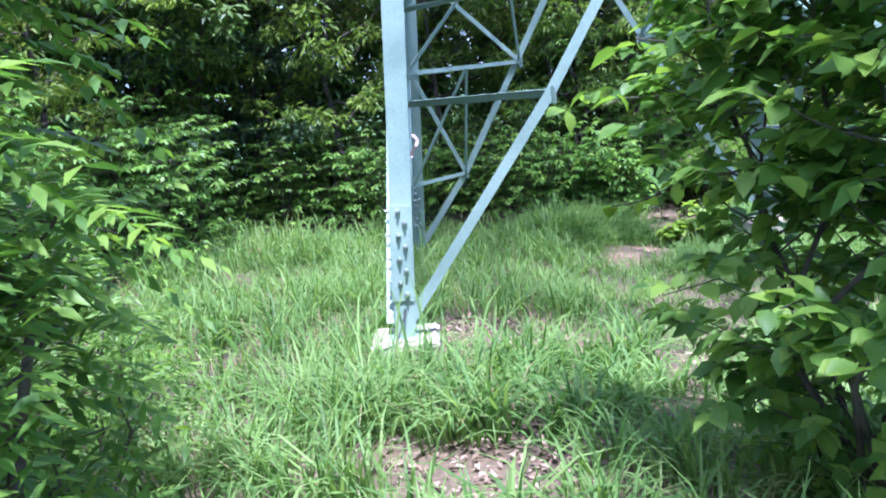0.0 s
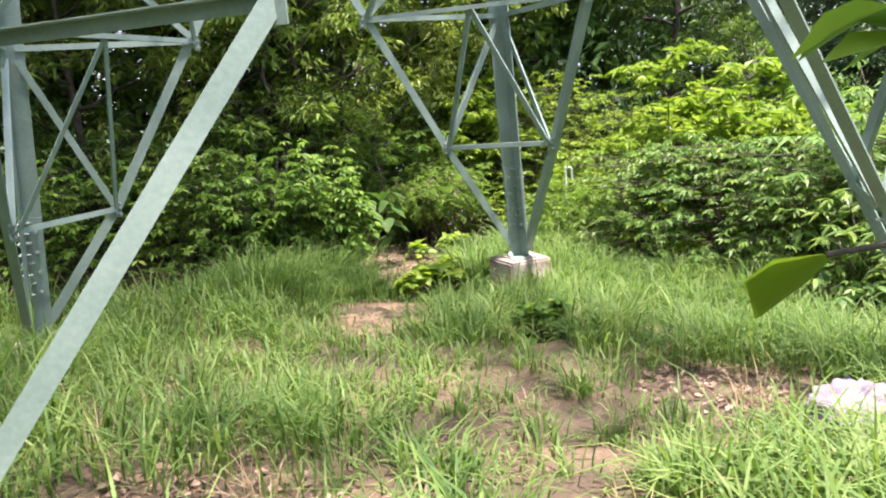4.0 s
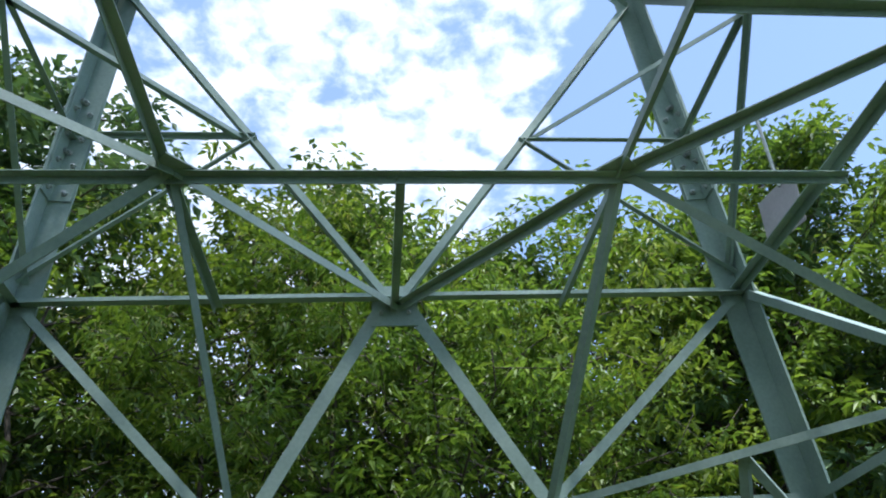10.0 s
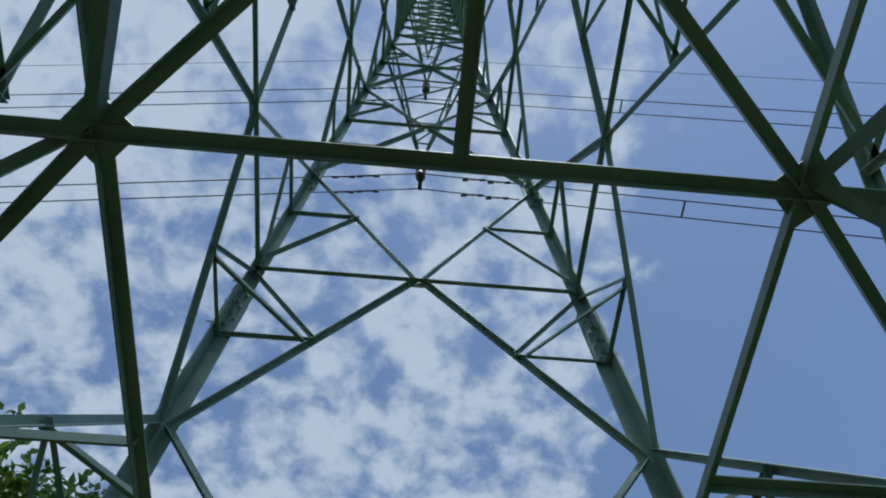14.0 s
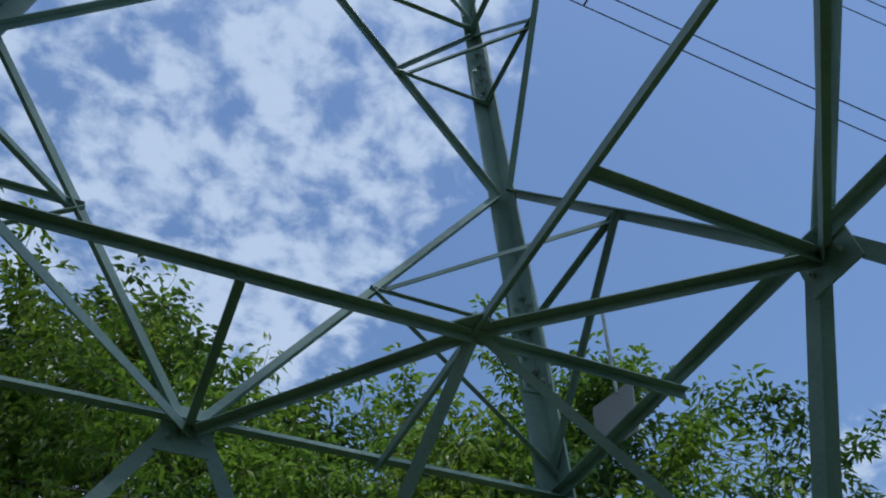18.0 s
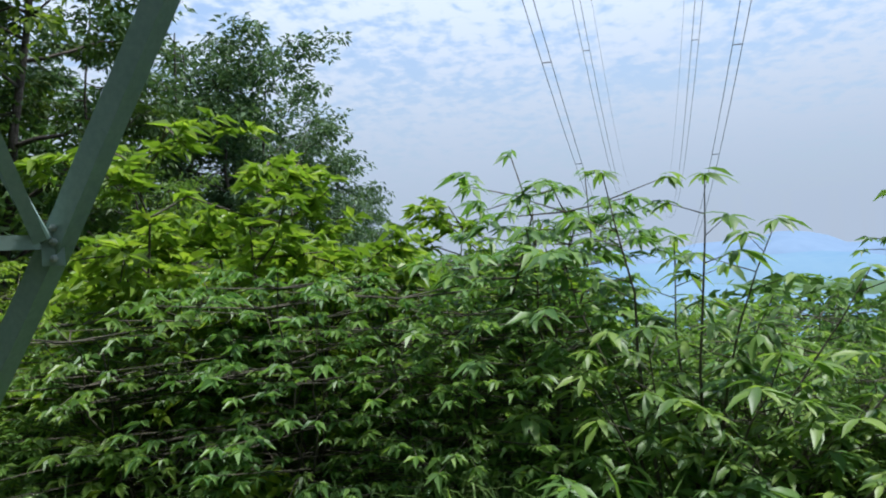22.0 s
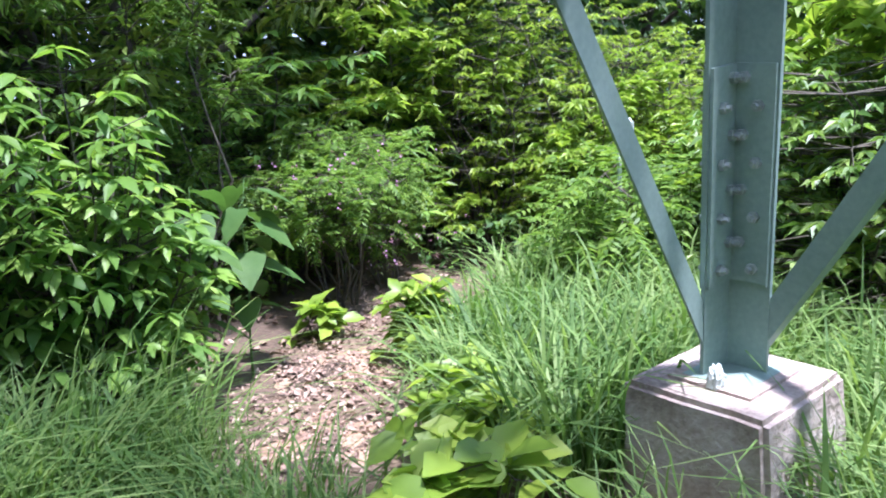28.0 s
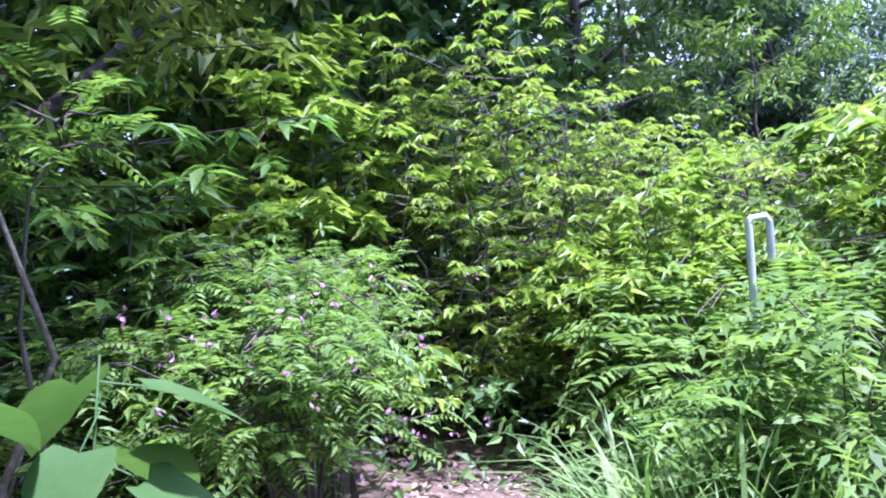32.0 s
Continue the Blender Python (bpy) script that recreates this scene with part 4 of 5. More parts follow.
def planted(kind, meshes, names, label, category, group=""):
    ob = thing(kind, label, category, group)
    for nm, me in zip(names, meshes):
        o = part(nm, me, ob)
        if nm == "blossom":
            tagged(o, "pale yellow hanging catkins", kind="stuff")
    return ob


def at(x, y, turn=0.0, s=1.0, sz=None, dz=0.0):
    return Matrix.Translation((x, y, float(ground_z(x, y)) + dz)) @ Matrix.Rotation(turn, 4, "Z") @ Matrix.Diagonal((s, s, sz or s, 1))


def scatter(prototypes, places, rng, smin=0.85, smax=1.15, used=None, grow=()):
    """Each place takes a copy of a prototype; the first use of each is the prototype itself, set in place last."""
    used = {} if used is None else used
    for pl in places:
        x, y, k = pl[:3]
        s = (pl[3] if len(pl) > 3 else 1.0) * rng.uniform(smin, smax) * (grow[k] if grow else 1.0)
        m = at(x, y, rng.uniform(0, 6.28), s, s * rng.uniform(0.95, 1.05))
        if k not in used:
            used[k] = m
        else:
            copy_thing(prototypes[k], m)
    return used


def settle(prototypes, used):
    for k, m in used.items():
        prototypes[k].matrix_basis = m


rng = np.random.default_rng(21)
TREES = [
    planted("broadleaf_tree", tree_meshes(1, 11.5, 2.4, 2.9, leaf_tree, bark, 0.205, 0.10, 21, 8, 15, 0.27, 0.7, 0.45), ("trunk", "crown"), "tall broadleaf forest tree with a dense green crown", "tree", "forest trees"),
    planted("broadleaf_tree", tree_meshes(2, 9.5, 1.8, 2.6, leaf_tree, bark, 0.20, 0.065, 20, 8, 14, 0.26, 0.8, 0.75, 0.75, 5), ("trunk", "crown", "blossom"), "chestnut tree with drooping leaves and pale yellow catkins", "tree", "forest trees"),
    planted("broadleaf_tree", tree_meshes(3, 12.5, 3.0, 3.1, leaf_dark, bark, 0.22, 0.115, 21, 8, 14, 0.30, 0.6, 0.4), ("trunk", "crown"), "tall dark green forest tree with sky showing through", "tree", "forest trees"),
    planted("broadleaf_tree", tree_meshes(4, 7.5, 1.2, 2.2, leaf_tree, bark, 0.18, 0.062, 19, 7, 14, 0.24, 0.5, 0.5), ("trunk", "crown"), "young chestnut-leaved tree at the forest edge", "tree", "forest trees"),
    planted("broadleaf_tree", tree_meshes(5, 11.0, 4.2, 2.7, leaf_tree, bark, 0.17, 0.085, 16, 6, 11, 0.28), ("trunk", "crown"), "tall tree with a high shading crown", "tree", "forest trees"),
    planted("broadleaf_tree", tree_meshes(6, 11.0, 0.8, 2.4, leaf_far, bark, 0.22, 0.12, 25, 7, 15, 0.34, 0.3, 0.3, 0.6), ("trunk", "crown"), "tree with dark haze-tinted leaves further down the wooded shoulder", "tree", "forest trees"),
]
PLACES = []
GROWN = (12.2, 10.2, 13.2, 8.1, 11.3, 11.4)      # height of each kind as modelled


def stand(x, y, kind, height):
    PLACES.append((x, y, kind, height / GROWN[kind]))


for y0, xs, kinds, tall in ((7.0, np.arange(-9.5, 1.5, 1.9), (3, 1, 3), 6.9), (9.6, np.arange(-10.5, 7.5, 2.1), (0, 1, 2, 1), 10.3), (12.4, np.arange(-11, 10, 2.5), (2, 0, 2), 12.9)):
    for i, x0 in enumerate(xs):
        stand(x0 + rng.normal(0, 0.5), y0 + rng.normal(0, 0.5), kinds[i % len(kinds)], tall)
for x0, ys, kinds in ((-7.8, np.arange(-9, 6, 2.3), (3, 1, 0)), (-10.5, np.arange(-10, 7, 2.8), (0, 2)), (-13.5, np.arange(-2, 10, 4), (2, 0))):
    for i, y0 in enumerate(ys):
        stand(x0 + rng.normal(0, 0.5), y0 + rng.normal(0, 0.5), kinds[i % len(kinds)], 6.5 if x0 > -9 else 9.0)
# along the shoulder above the valley
for x0, y0, k, tall in ((6.2, 12.4, 0, 13.8), (8.4, 13.2, 2, 14.4), (8.4, 10.2, 0, 13.4), (10.6, 12.0, 1, 13.6), (10.8, 9.6, 2, 10.8), (1.5, 8.8, 3, 7.5), (0.9, 6.9, 3, 6.8), (2.9, 8.3, 3, 7.6), (-0.7, 7.4, 0, 8.6), (10.5, 6.3, 3, 5.0), (7.5, -5.2, 3, 7.0), (8.8, -6.3, 3, 8.0), (11.2, 11.5, 2, 11.5), (13.4, 9.6, 5, 8.2)):
    stand(x0, y0, k, tall * (0.88 if x0 > 16 else 1.0))
for x0, y0, k, tall in ((32, 10, 5, 9), (17, 14, 5, 11),
                        (7.8, -6.0, 1, 8.6), (10.8, -9.0, 2, 10.5), (6.5, -9.2, 0, 10), (13.5, -11.5, 0, 11), (6.0, -14, 0, 11), (-9, -14, 2, 12), (-5.4, 6.6, 2, 9.8), (-7.4, 5.6, 0, 10.0), (-6.6, 6.2, 2, 10.4), (-7.5, 6.7, 5, 12.4), (-5.6, 7.6, 5, 11.8), (6.9, 10.6, 5, 12.6)):
    stand(x0, y0, k, tall * (0.88 if x0 > 16 else 1.0))
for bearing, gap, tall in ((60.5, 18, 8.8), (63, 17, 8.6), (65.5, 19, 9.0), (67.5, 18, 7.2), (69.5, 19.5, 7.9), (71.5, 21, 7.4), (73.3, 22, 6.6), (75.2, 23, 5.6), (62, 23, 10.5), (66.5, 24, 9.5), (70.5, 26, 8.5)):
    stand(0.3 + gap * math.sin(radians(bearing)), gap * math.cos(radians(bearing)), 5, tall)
# high crowns that shade the way in
for x0, y0, tall in ((1.4, -9.5, 11.3), (-2.4, -12.2, 11.5), (1.2, -12.5, 11)):
    stand(x0, y0, 4, tall)
grown = scatter(TREES, PLACES, rng, 0.97, 1.03)
# slim young trees behind the edge shrubs
scatter(TREES, [(1.55, 7.3, 4, 0.60), (2.15, 7.8, 4, 0.64)], np.random.default_rng(5), 0.97, 1.03, grown)
settle(TREES, grown)

# shrubs along the forest edge
SHRUBS = [
    planted("forest_shrub", layered_meshes(31, 2.2, 1.25, leaf_shrub, 5, 5, 4, 0.155, 0.052, 7, 1), ("woody_stem", "foliage"), "layered shrub with level sprays of pointed green leaves", "shrub", "forest edge shrubs"),
    planted("forest_shrub", layered_meshes(32, 3.2, 1.4, leaf_shrub, 6, 6, 4, 0.165, 0.058, 7, 0), ("woody_stem", "foliage"), "tall layered sapling shrub with level sprays of leaves", "shrub", "forest edge shrubs"),
    planted("forest_shrub", shrub_meshes(33, 1.5, 0.8, leaf_pinnate, 7, 8, 0.15, 0.026, 1, 4, 0, 0.3, 0.0, 7), ("woody_stem", "foliage"), "low bushy shrub with fine feathery leaves", "shrub", "forest edge shrubs"),
    planted("slope_shrub", layered_meshes(34, 1.7, 1.15, leaf_valley, 7, 5, 5, 0.095, 0.040, 7, 0, 0.3, 0.10), ("woody_stem", "foliage"), "dense layered green shrub on the valley slope", "shrub", "slope shrubs"),
    planted("slope_shrub", layered_meshes(35, 2.1, 1.0, leaf_valley, 7, 5, 4, 0.15, 0.045, 8, 1, 0.35, 0.15), ("woody_stem", "foliage"), "chestnut sapling with long toothed leaves in fans", "shrub", "slope shrubs"),
    planted("slope_shrub", shrub_meshes(36, 1.8, 1.0, leaf_lime, 9, 10, 0.10, 0.045, 9, 6, 0, 0.15, 0.0), ("woody_stem", "foliage"), "bright lime green shrub on the sunny slope", "shrub", "slope shrubs"),
    planted("slope_shrub", layered_meshes(37, 3.3, 1.4, leaf_lime, 7, 7, 4, 0.11, 0.045, 7, 0, 0.3, 0.12, (0.45, 0.7, 1.0), 0.25), ("woody_stem", "foliage"), "tall bright green sapling thicket on the sunny shoulder", "shrub", "slope shrubs"),
]
EDGE = [(x0 + rng.normal(0, 0.2), 5.35 + rng.normal(0, 0.25), i % 2, 0.85) for i, x0 in enumerate(np.arange(-8, -1.2, 0.95))]
EDGE += [(x0 + rng.normal(0, 0.3), 6.7 + rng.normal(0, 0.3), 1) for x0 in np.arange(-8, 2.0, 1.3)]
EDGE += [(2.1, 7.0, 2, 1.0), (2.9, 7.3, 2, 1.1), (2.4, 7.9, 0, 1.2), (3.5, 8.2, 0, 1.3), (3.7, 7.5, 2, 1.1), (4.9, 8.7, 5, 1.7), (4.4, 9.4, 1), (6.4, 9.6, 1), (1.2, 7.6, 0, 1.15)]
EDGE += [(-6.6 + rng.normal(0, 0.3), y0, 1) for i, y0 in enumerate(np.arange(-8, 5, 1.2))]
EDGE += [(5.7, 4.5, 3, 0.7), (6.4, 5.4, 5, 0.9), (7.6, 7.4, 3, 1.1), (9.2, 8.4, 5, 1.2), (6.6, 6.4, 2, 0.9), (7.4, 6.2, 3, 1.0), (6.6, 4.2, 5, 1.0), (8.4, 7.0, 5, 1.1), (8.8, 5.0, 5, 1.1), (9.8, 6.2, 3, 1.2)]
EDGE += [(5.2, 0.75, 3, 1.25), (5.1, 1.8, 3, 1.3), (5.2, 3.1, 3, 1.25), (5.9, 0.1, 4, 1.2), (6.1, 1.3, 3, 1.55), (6.2, 2.5, 5, 1.6), (6.6, 0.5, 3, 1.5), (7.0, -0.9, 3, 1.25), (6.0, 3.6, 3, 1.6), (5.9, -0.9, 3, 1.15)]
EDGE += [(5.0, -2.9, 5, 0.6), (5.9, -2.7, 3, 0.75), (5.5, -1.9, 3, 0.7), (5.0, -1.75, 3, 0.5), (6.4, -1.9, 3, 0.85), (7.4, 2.2, 3, 1.8), (7.4, 3.6, 5, 1.9), (8.0, 0.9, 5, 1.75), (9.2, 2.0, 3, 1.9), (7.2, -1.9, 3, 1.1), (6.3, -3.9, 3, 1.2), (5.2, -4.4, 5, 1.0), (4.6, -5.6, 3, 1.1), (7.4, -4.2, 3, 1.6)]
EDGE += [(3.6, -6.8, 3, 1.2), (2.4, -8.2, 5, 1.2), (5.9, -5.6, 3, 1.5), (10.2, 3.8, 3, 2.0), (11, 0.6, 3, 1.7), (12, 5, 3, 2.0), (10, -2, 3, 1.3), (13, 2.6, 5, 2.1), (8.6, 4.6, 3, 2.0)]
EDGE += [(5.9, 7.6, 6, 0.95), (6.8, 7.0, 6, 1.05), (7.8, 6.6, 6, 1.0), (6.4, 8.5, 6, 1.0), (8.4, 7.7, 6, 1.1), (9.2, 6.4, 6, 1.0), (7.4, 8.0, 6, 1.1), (7.0, 5.2, 6, 0.75), (8.2, 4.4, 6, 0.85), (7.4, 2.9, 6, 0.8), (8.2, 1.8, 6, 0.75), (9.4, 3.2, 6, 0.95), (6.9, 3.9, 6, 0.7)]
# beyond the bend of the path
EDGE += [(4.0, 7.7, 0, 0.9), (5.4, 8.5, 5, 1.4), (6.1, 9.2, 5, 1.8), (6.4, 6.3, 5, 1.1), (7.7, 6.9, 5, 1.3), (6.0, 5.7, 5, 0.9), (7.0, 5.4, 5, 1.2), (8.0, 6.0, 5, 1.4), (7.6, 8.4, 1, 1.0), (9.4, 7.4, 1, 1.0), (3.0, 8.6, 1, 1.0), (5.6, 5.5, 2, 0.9), (6.6, 4.8, 3, 1.1)]
GROW = (0.95, 0.79, 0.88, 0.85, 1.10, 1.0, 1.0)
first = scatter(SHRUBS, EDGE, rng, grow=GROW)

# single plants that the way passes close by
def lone(name, label, x, y, turn, *args, category="shrub"):
    ob = thing(name, label, category)
    stems, twigs, crown = shrub_meshes(*args, split=True)
    for me in stems:
        part("stem", me, ob)
    tagged(part("branchwork", twigs, ob), kind="stuff")
    part("foliage", crown, ob)
    ob.matrix_basis = at(x, y, turn)
    return ob


def chestnut(label, x, y, seed, tips, L=0.17, W=0.046, per=9, leaf=None, name="chestnut_sapling", arms=5, low=0.42, reach=0.30):
    """Long bare stems that end in wide fans of leaves; tips: each stem's end, from the root."""
    rng = np.random.default_rng(seed)
    ob = thing(name, label, "sapling" if name.endswith("sapling") else "shrub")
    wood, ends, ways = Bag(), [], []
    for dx, dy, h in tips:
        a = math.atan2(dy, dx)
        stem = bend((math.cos(a) * 0.05, math.sin(a) * 0.05, -0.1), (dx, dy, h), 7, 0.02, rng, 0.05)
        part("stem", np_mesh("stem", *tube(stem, np.linspace(0.006 + 0.004 * h, 0.003, 7), 6), twig_bark, True), ob)
        ends.append(stem[-1])
        ways.append((math.cos(a), math.sin(a), 0))
        for k in range(arms):
            q = low + (0.95 - low) * (k + rng.uniform(0, 0.6)) / arms
            s0 = np.array([np.interp(q, np.linspace(0, 1, 7), stem[:, c]) for c in range(3)])
            b = rng.uniform(0, 2 * np.pi)
            s1 = s0 + np.array([math.cos(b), math.sin(b), 0.35]) * reach * rng.uniform(0.6, 1.2)
            wood.add(*tube([s0, s1], [0.004, 0.002], 4))
            ends.append(s1)
            ways.append((math.cos(b), math.sin(b), 0))
    tagged(part("branchwork", wood.mesh("branchwork", twig_bark, True), ob), kind="stuff")
    fan = whorls(np.array(ends), np.array(ways), rng, per, L, W, 0.38, 2, 2.7, 0.05)
    part("foliage", np_mesh("foliage", *fan, leaf or leaf_valley, True), ob)
    ob.matrix_basis = at(x, y)
    return ob


def fan_tips(seed, n, R, H, squat=0.6):
    rng = np.random.default_rng(seed)
    a = np.arange(n) * 2.4 + rng.normal(0, 0.3, n)
    q = rng.uniform(0.25, 1.0, n)
    return [(R * r * math.cos(b), R * r * math.sin(b), H * (1.05 - squat * r) * rng.uniform(0.85, 1.05)) for b, r in zip(a, q)]


chestnut("spreading chestnut sapling with long pointed leaves in fans", 4.9, -0.62, 81, [(0.0, 0.34, 2.30), (-0.1, -0.22, 2.22), (0.1, -0.62, 1.95), (-0.1, -1.10, 1.62), (-0.25, -1.45, 1.30), (0.1, 0.62, 1.75), (-0.4, 0.2, 1.35), (-0.45, -0.5, 1.25), (0.5, -0.1, 1.9), (0.45, -0.7, 1.5), (-0.3, 0.5, 1.1), (-0.4, -0.95, 0.95)], L=0.19, W=0.05, per=10, arms=8)
chestnut("low chestnut sapling with level sprays of long leaves", 4.45, -0.5, 82, fan_tips(3, 12, 0.85, 0.66, 0.35), 0.17, 0.05, 8, arms=3, low=0.6, reach=0.22)
chestnut("low chestnut sapling with level sprays of long leaves", 4.55, -1.35, 80, fan_tips(5, 11, 0.85, 0.85, 0.45), 0.15, 0.045, 8, arms=4, low=0.5, reach=0.24)
chestnut("spreading chestnut sapling on the slope edge", 5.3, -1.3, 79, fan_tips(7, 12, 0.9, 1.35, 0.5), 0.15, 0.042, 8, arms=6)
lone("lime_shrub", "small bright lime green broadleaf shrub", 4.35, -2.1, 0.4, 83, 1.0, 0.42, leaf_lime, 8, 7, 0.13, 0.075, 7, 4, 2, 0.1)
for x0, y0, sd, n0, r0, h0, sq in ((0.92, 5.28, 84, 28, 0.62, 2.2, 0.40), (0.30, 5.2, 85, 28, 0.75, 2.12, 0.40), (-0.4, 5.1, 86, 24, 0.80, 2.05, 0.40), (1.0, 5.15, 96, 16, 0.52, 0.95, 0.5), (0.4, 5.2, 97, 14, 0.50, 1.15, 0.5), (1.12, 5.2, 99, 20, 0.55, 1.45, 0.4)):
    chestnut("shrub with broad pointed leaves in fans beside the path", x0, y0, sd, fan_tips(sd, n0, r0, h0, sq), 0.135, 0.050, 7, leaf_shrub, "edge_shrub", 9, 0.30, 0.24)
lone("broadleaf_weed", "bright green broad-leaved weed on the path", 2.85, 4.95, 0.0, 87, 0.5, 0.24, leaf_lime, 9, 4, 0.13, 0.065, 4, 3, 2, 0.1, category="weed")
lone("broadleaf_weed", "bright green broad-leaved weed on the path", 2.12, 3.62, 1.0, 88, 0.38, 0.24, leaf_lime, 7, 4, 0.12, 0.075, 4, 3, 2, 0.0, category="weed")
lone("broadleaf_weed", "bright green broad-leaved seedling on the path", 2.6, 5.85, 1.0, 89, 0.26, 0.12, leaf_lime, 3, 2, 0.15, 0.09, 3, 2, 2, 0.1, category="weed")
lone("broadleaf_weed", "low green weed among the grass", 1.45, 0.2, 2.0, 90, 0.35, 0.22, leaf_shrub, 6, 4, 0.11, 0.06, 4, 3, 2, 0.0, category="weed")
lone("broadleaf_weed", "low bright green weed with broad rounded leaves", 1.62, 3.05, 0.5, 91, 0.38, 0.26, leaf_lime, 6, 3, 0.15, 0.115, 3, 2, 2, 0.1, category="weed")
lone("broadleaf_weed", "low bright green weed with broad rounded leaves", 1.28, 2.95, 1.7, 100, 0.26, 0.20, leaf_lime, 5, 2, 0.16, 0.12, 3, 2, 2, 0.1, category="weed")
lone("feathery_shrub", "arching feathery shrub beside the white post", 5.3, 4.7, 0.3, 92, 1.25, 0.65, leaf_pinnate, 7, 6, 0.20, 0.040, 1, 4, 0, 0.3, 0.0, 7)
lone("feathery_shrub", "low feathery shrub in the long grass", 4.5, 4.75, 2.3, 95, 1.0, 0.5, leaf_pinnate, 7, 7, 0.16, 0.034, 1, 4, 0, 0.3, 0.0, 7)
lone("feathery_shrub", "feathery shrub behind the white post", 5.6, 5.5, 1.3, 94, 1.3, 0.8, leaf_pinnate, 7, 7, 0.20, 0.040, 1, 4, 0, 0.3, 0.0, 7)
lone("feathery_shrub", "low feathery bush with pink blossom by the path", 3.95, 7.05, 1.3, 98, 1.4, 0.72, leaf_pinnate, 10, 13, 0.095, 0.020, 1, 5, 0, 0.3, 0.0, 7, 0.25, 0.09, 0.4)
lone("feathery_shrub", "low feathery bush with pink blossom by the path", 3.2, 6.6, 0.3, 93, 1.5, 0.88, leaf_pinnate, 12, 14, 0.085, 0.020, 1, 5, 0, 0.3, 0.0, 7, 0.25, 0.09, 0.60)
lone("feathery_sapling", "thin sapling with light feathery sprays over the bushes", 1.98, 6.35, 0.3, 101, 2.4, 0.66, leaf_pinnate, 5, 9, 0.10, 0.020, 1, 4, 0, 0.3, 0.0, 8, 0.25, 0.09, 0.84, category="sapling")

# saplings that hang over the way in
near = lone("overhanging_sapling", "leafy sapling overhanging the way to the tower", -0.5, -5.68, 0.6, 61, 3.3, 0.95, leaf_shrub, 8, 26, 0.12, 0.076, 5, 5, 2, 0.3, 0.0, 0, 0.25, 0.25, 0.05, category="sapling")
rng2 = np.random.default_rng(64)
line = bend((-0.45, -5.6, 2.15), (-1.32, -4.82, 1.86), 8, 0.015, rng2, 0.05)
v, f = tube(line, np.linspace(0.007, 0.003, 8), 5)
twig = part("hanging_twig", np_mesh("hanging_twig", v, f, twig_bark, True), near)
twig.matrix_parent_inverse = near.matrix_basis.inverted()
for i in (4, 5, 5, 6, 6, 7, 7):
    d = np.array([[rng2.normal(-0.3, 0.5), rng2.normal(0.4, 0.5), rng2.uniform(-0.9, -0.3)]])
    v, f = leaves(line[i:i + 1], d, rng2.normal(0, 0.3, (1, 3)) + np.array([0, 0, 1.0]), rng2.uniform(0.075, 0.105), rng2.uniform(0.06, 0.08), 2, 0.2, 0.3)
    part("leaf", np_mesh("leaf", v, f, leaf_lime, True), twig)
lone("overhanging_sapling", "dark sapling with feathery leaves overhanging the way", -3.4, -7.05, 0.2, 62, 3.5, 0.52, leaf_shrub, 10, 26, 0.13, 0.026, 1, 5, 1, 0.4, 0.0, 7, 0.25, 0.09, 0.05, category="sapling")
scatter(SHRUBS[:3], [(-3.9, -5.5, 2, 1.0), (-4.6, -4.6, 2, 1.0), (-4.4, -6.4, 0, 0.8), (-5.2, -5.2, 1, 0.8), (0.4, -6.4, 0, 0.9), (1.2, -7.2, 1, 0.9)], rng, used=first, grow=GROW)
settle(SHRUBS, first)


# the woods behind: leaf masses too far off to tell plant from plant
def woods(name, n, spots, seed, size, mat, label):
    rng = np.random.default_rng(seed)
    P = []
    for x, y, r, h in spots:
        m = int(n)
        a, q = rng.uniform(0, 2 * np.pi, m), np.sqrt(rng.uniform(0.2, 1, m))
        b = rng.uniform(0, 1, m)
        z = h * b
        w = r * np.sqrt(np.maximum(0.05, 1 - (b * 1.15 - 0.2) ** 2)) * (1 + 0.25 * np.sin(a * 3 + x))
        xx, yy = x + q * w * np.cos(a), y + q * w * np.sin(a)
        P.append(np.column_stack([xx, yy, ground_z(np.full(m, x), np.full(m, y)) + z]))
    p = np.concatenate(P)
    m = len(p)
    d = np.column_stack([rng.normal(0, 1, m), rng.normal(0, 1, m), rng.normal(-0.3, 0.4, m)])
    u = np.column_stack([rng.normal(0, 0.5, m), rng.normal(0, 0.5, m), np.ones(m)])
    s = size * rng.uniform(0.6, 1.3, m)
    v, f = leaves(p, d, u, s, s * 0.45, False, 0.2, 0.3)
    tagged(new(name, np_mesh(name, v, f, mat)), label, "woods", kind="stuff")


spots = [(x, (8.4 if x < -1.5 else 10.0) + rng.normal(0, 0.4), 1.5, rng.uniform(3.0, 4.4)) for x in np.arange(-10, 4, 1.6)] + [(x, 11 + rng.normal(0, 0.5), 2.0, rng.uniform(4.5, 6.0)) for x in np.arange(-12, 10, 2.1)] + [(x, 15 + rng.normal(0, 1), 2.8, 9.5 + 0.25 * min(x, 4) + rng.uniform(-1, 1)) for x in np.arange(-15, 16, 2.8)]
spots += [(-9.3, y, 1.6, rng.uniform(3, 5)) for y in np.arange(-11, 7, 1.8)] + [(-12.5, y, 2.2, rng.uniform(5, 8)) for y in np.arange(-12, 12, 2.8)]
spots += [(5.2, 9.8, 1.6, 4.5), (7.2, 10.0, 1.8, 5.0), (9.0, 9.2, 1.8, 5.5), (11.2, 9.5, 2.0, 5.5), (13.5, 11.5, 2.2, 7), (16.5, 12, 2.4, 7.5), (20, 12.5, 2.4, 7)]
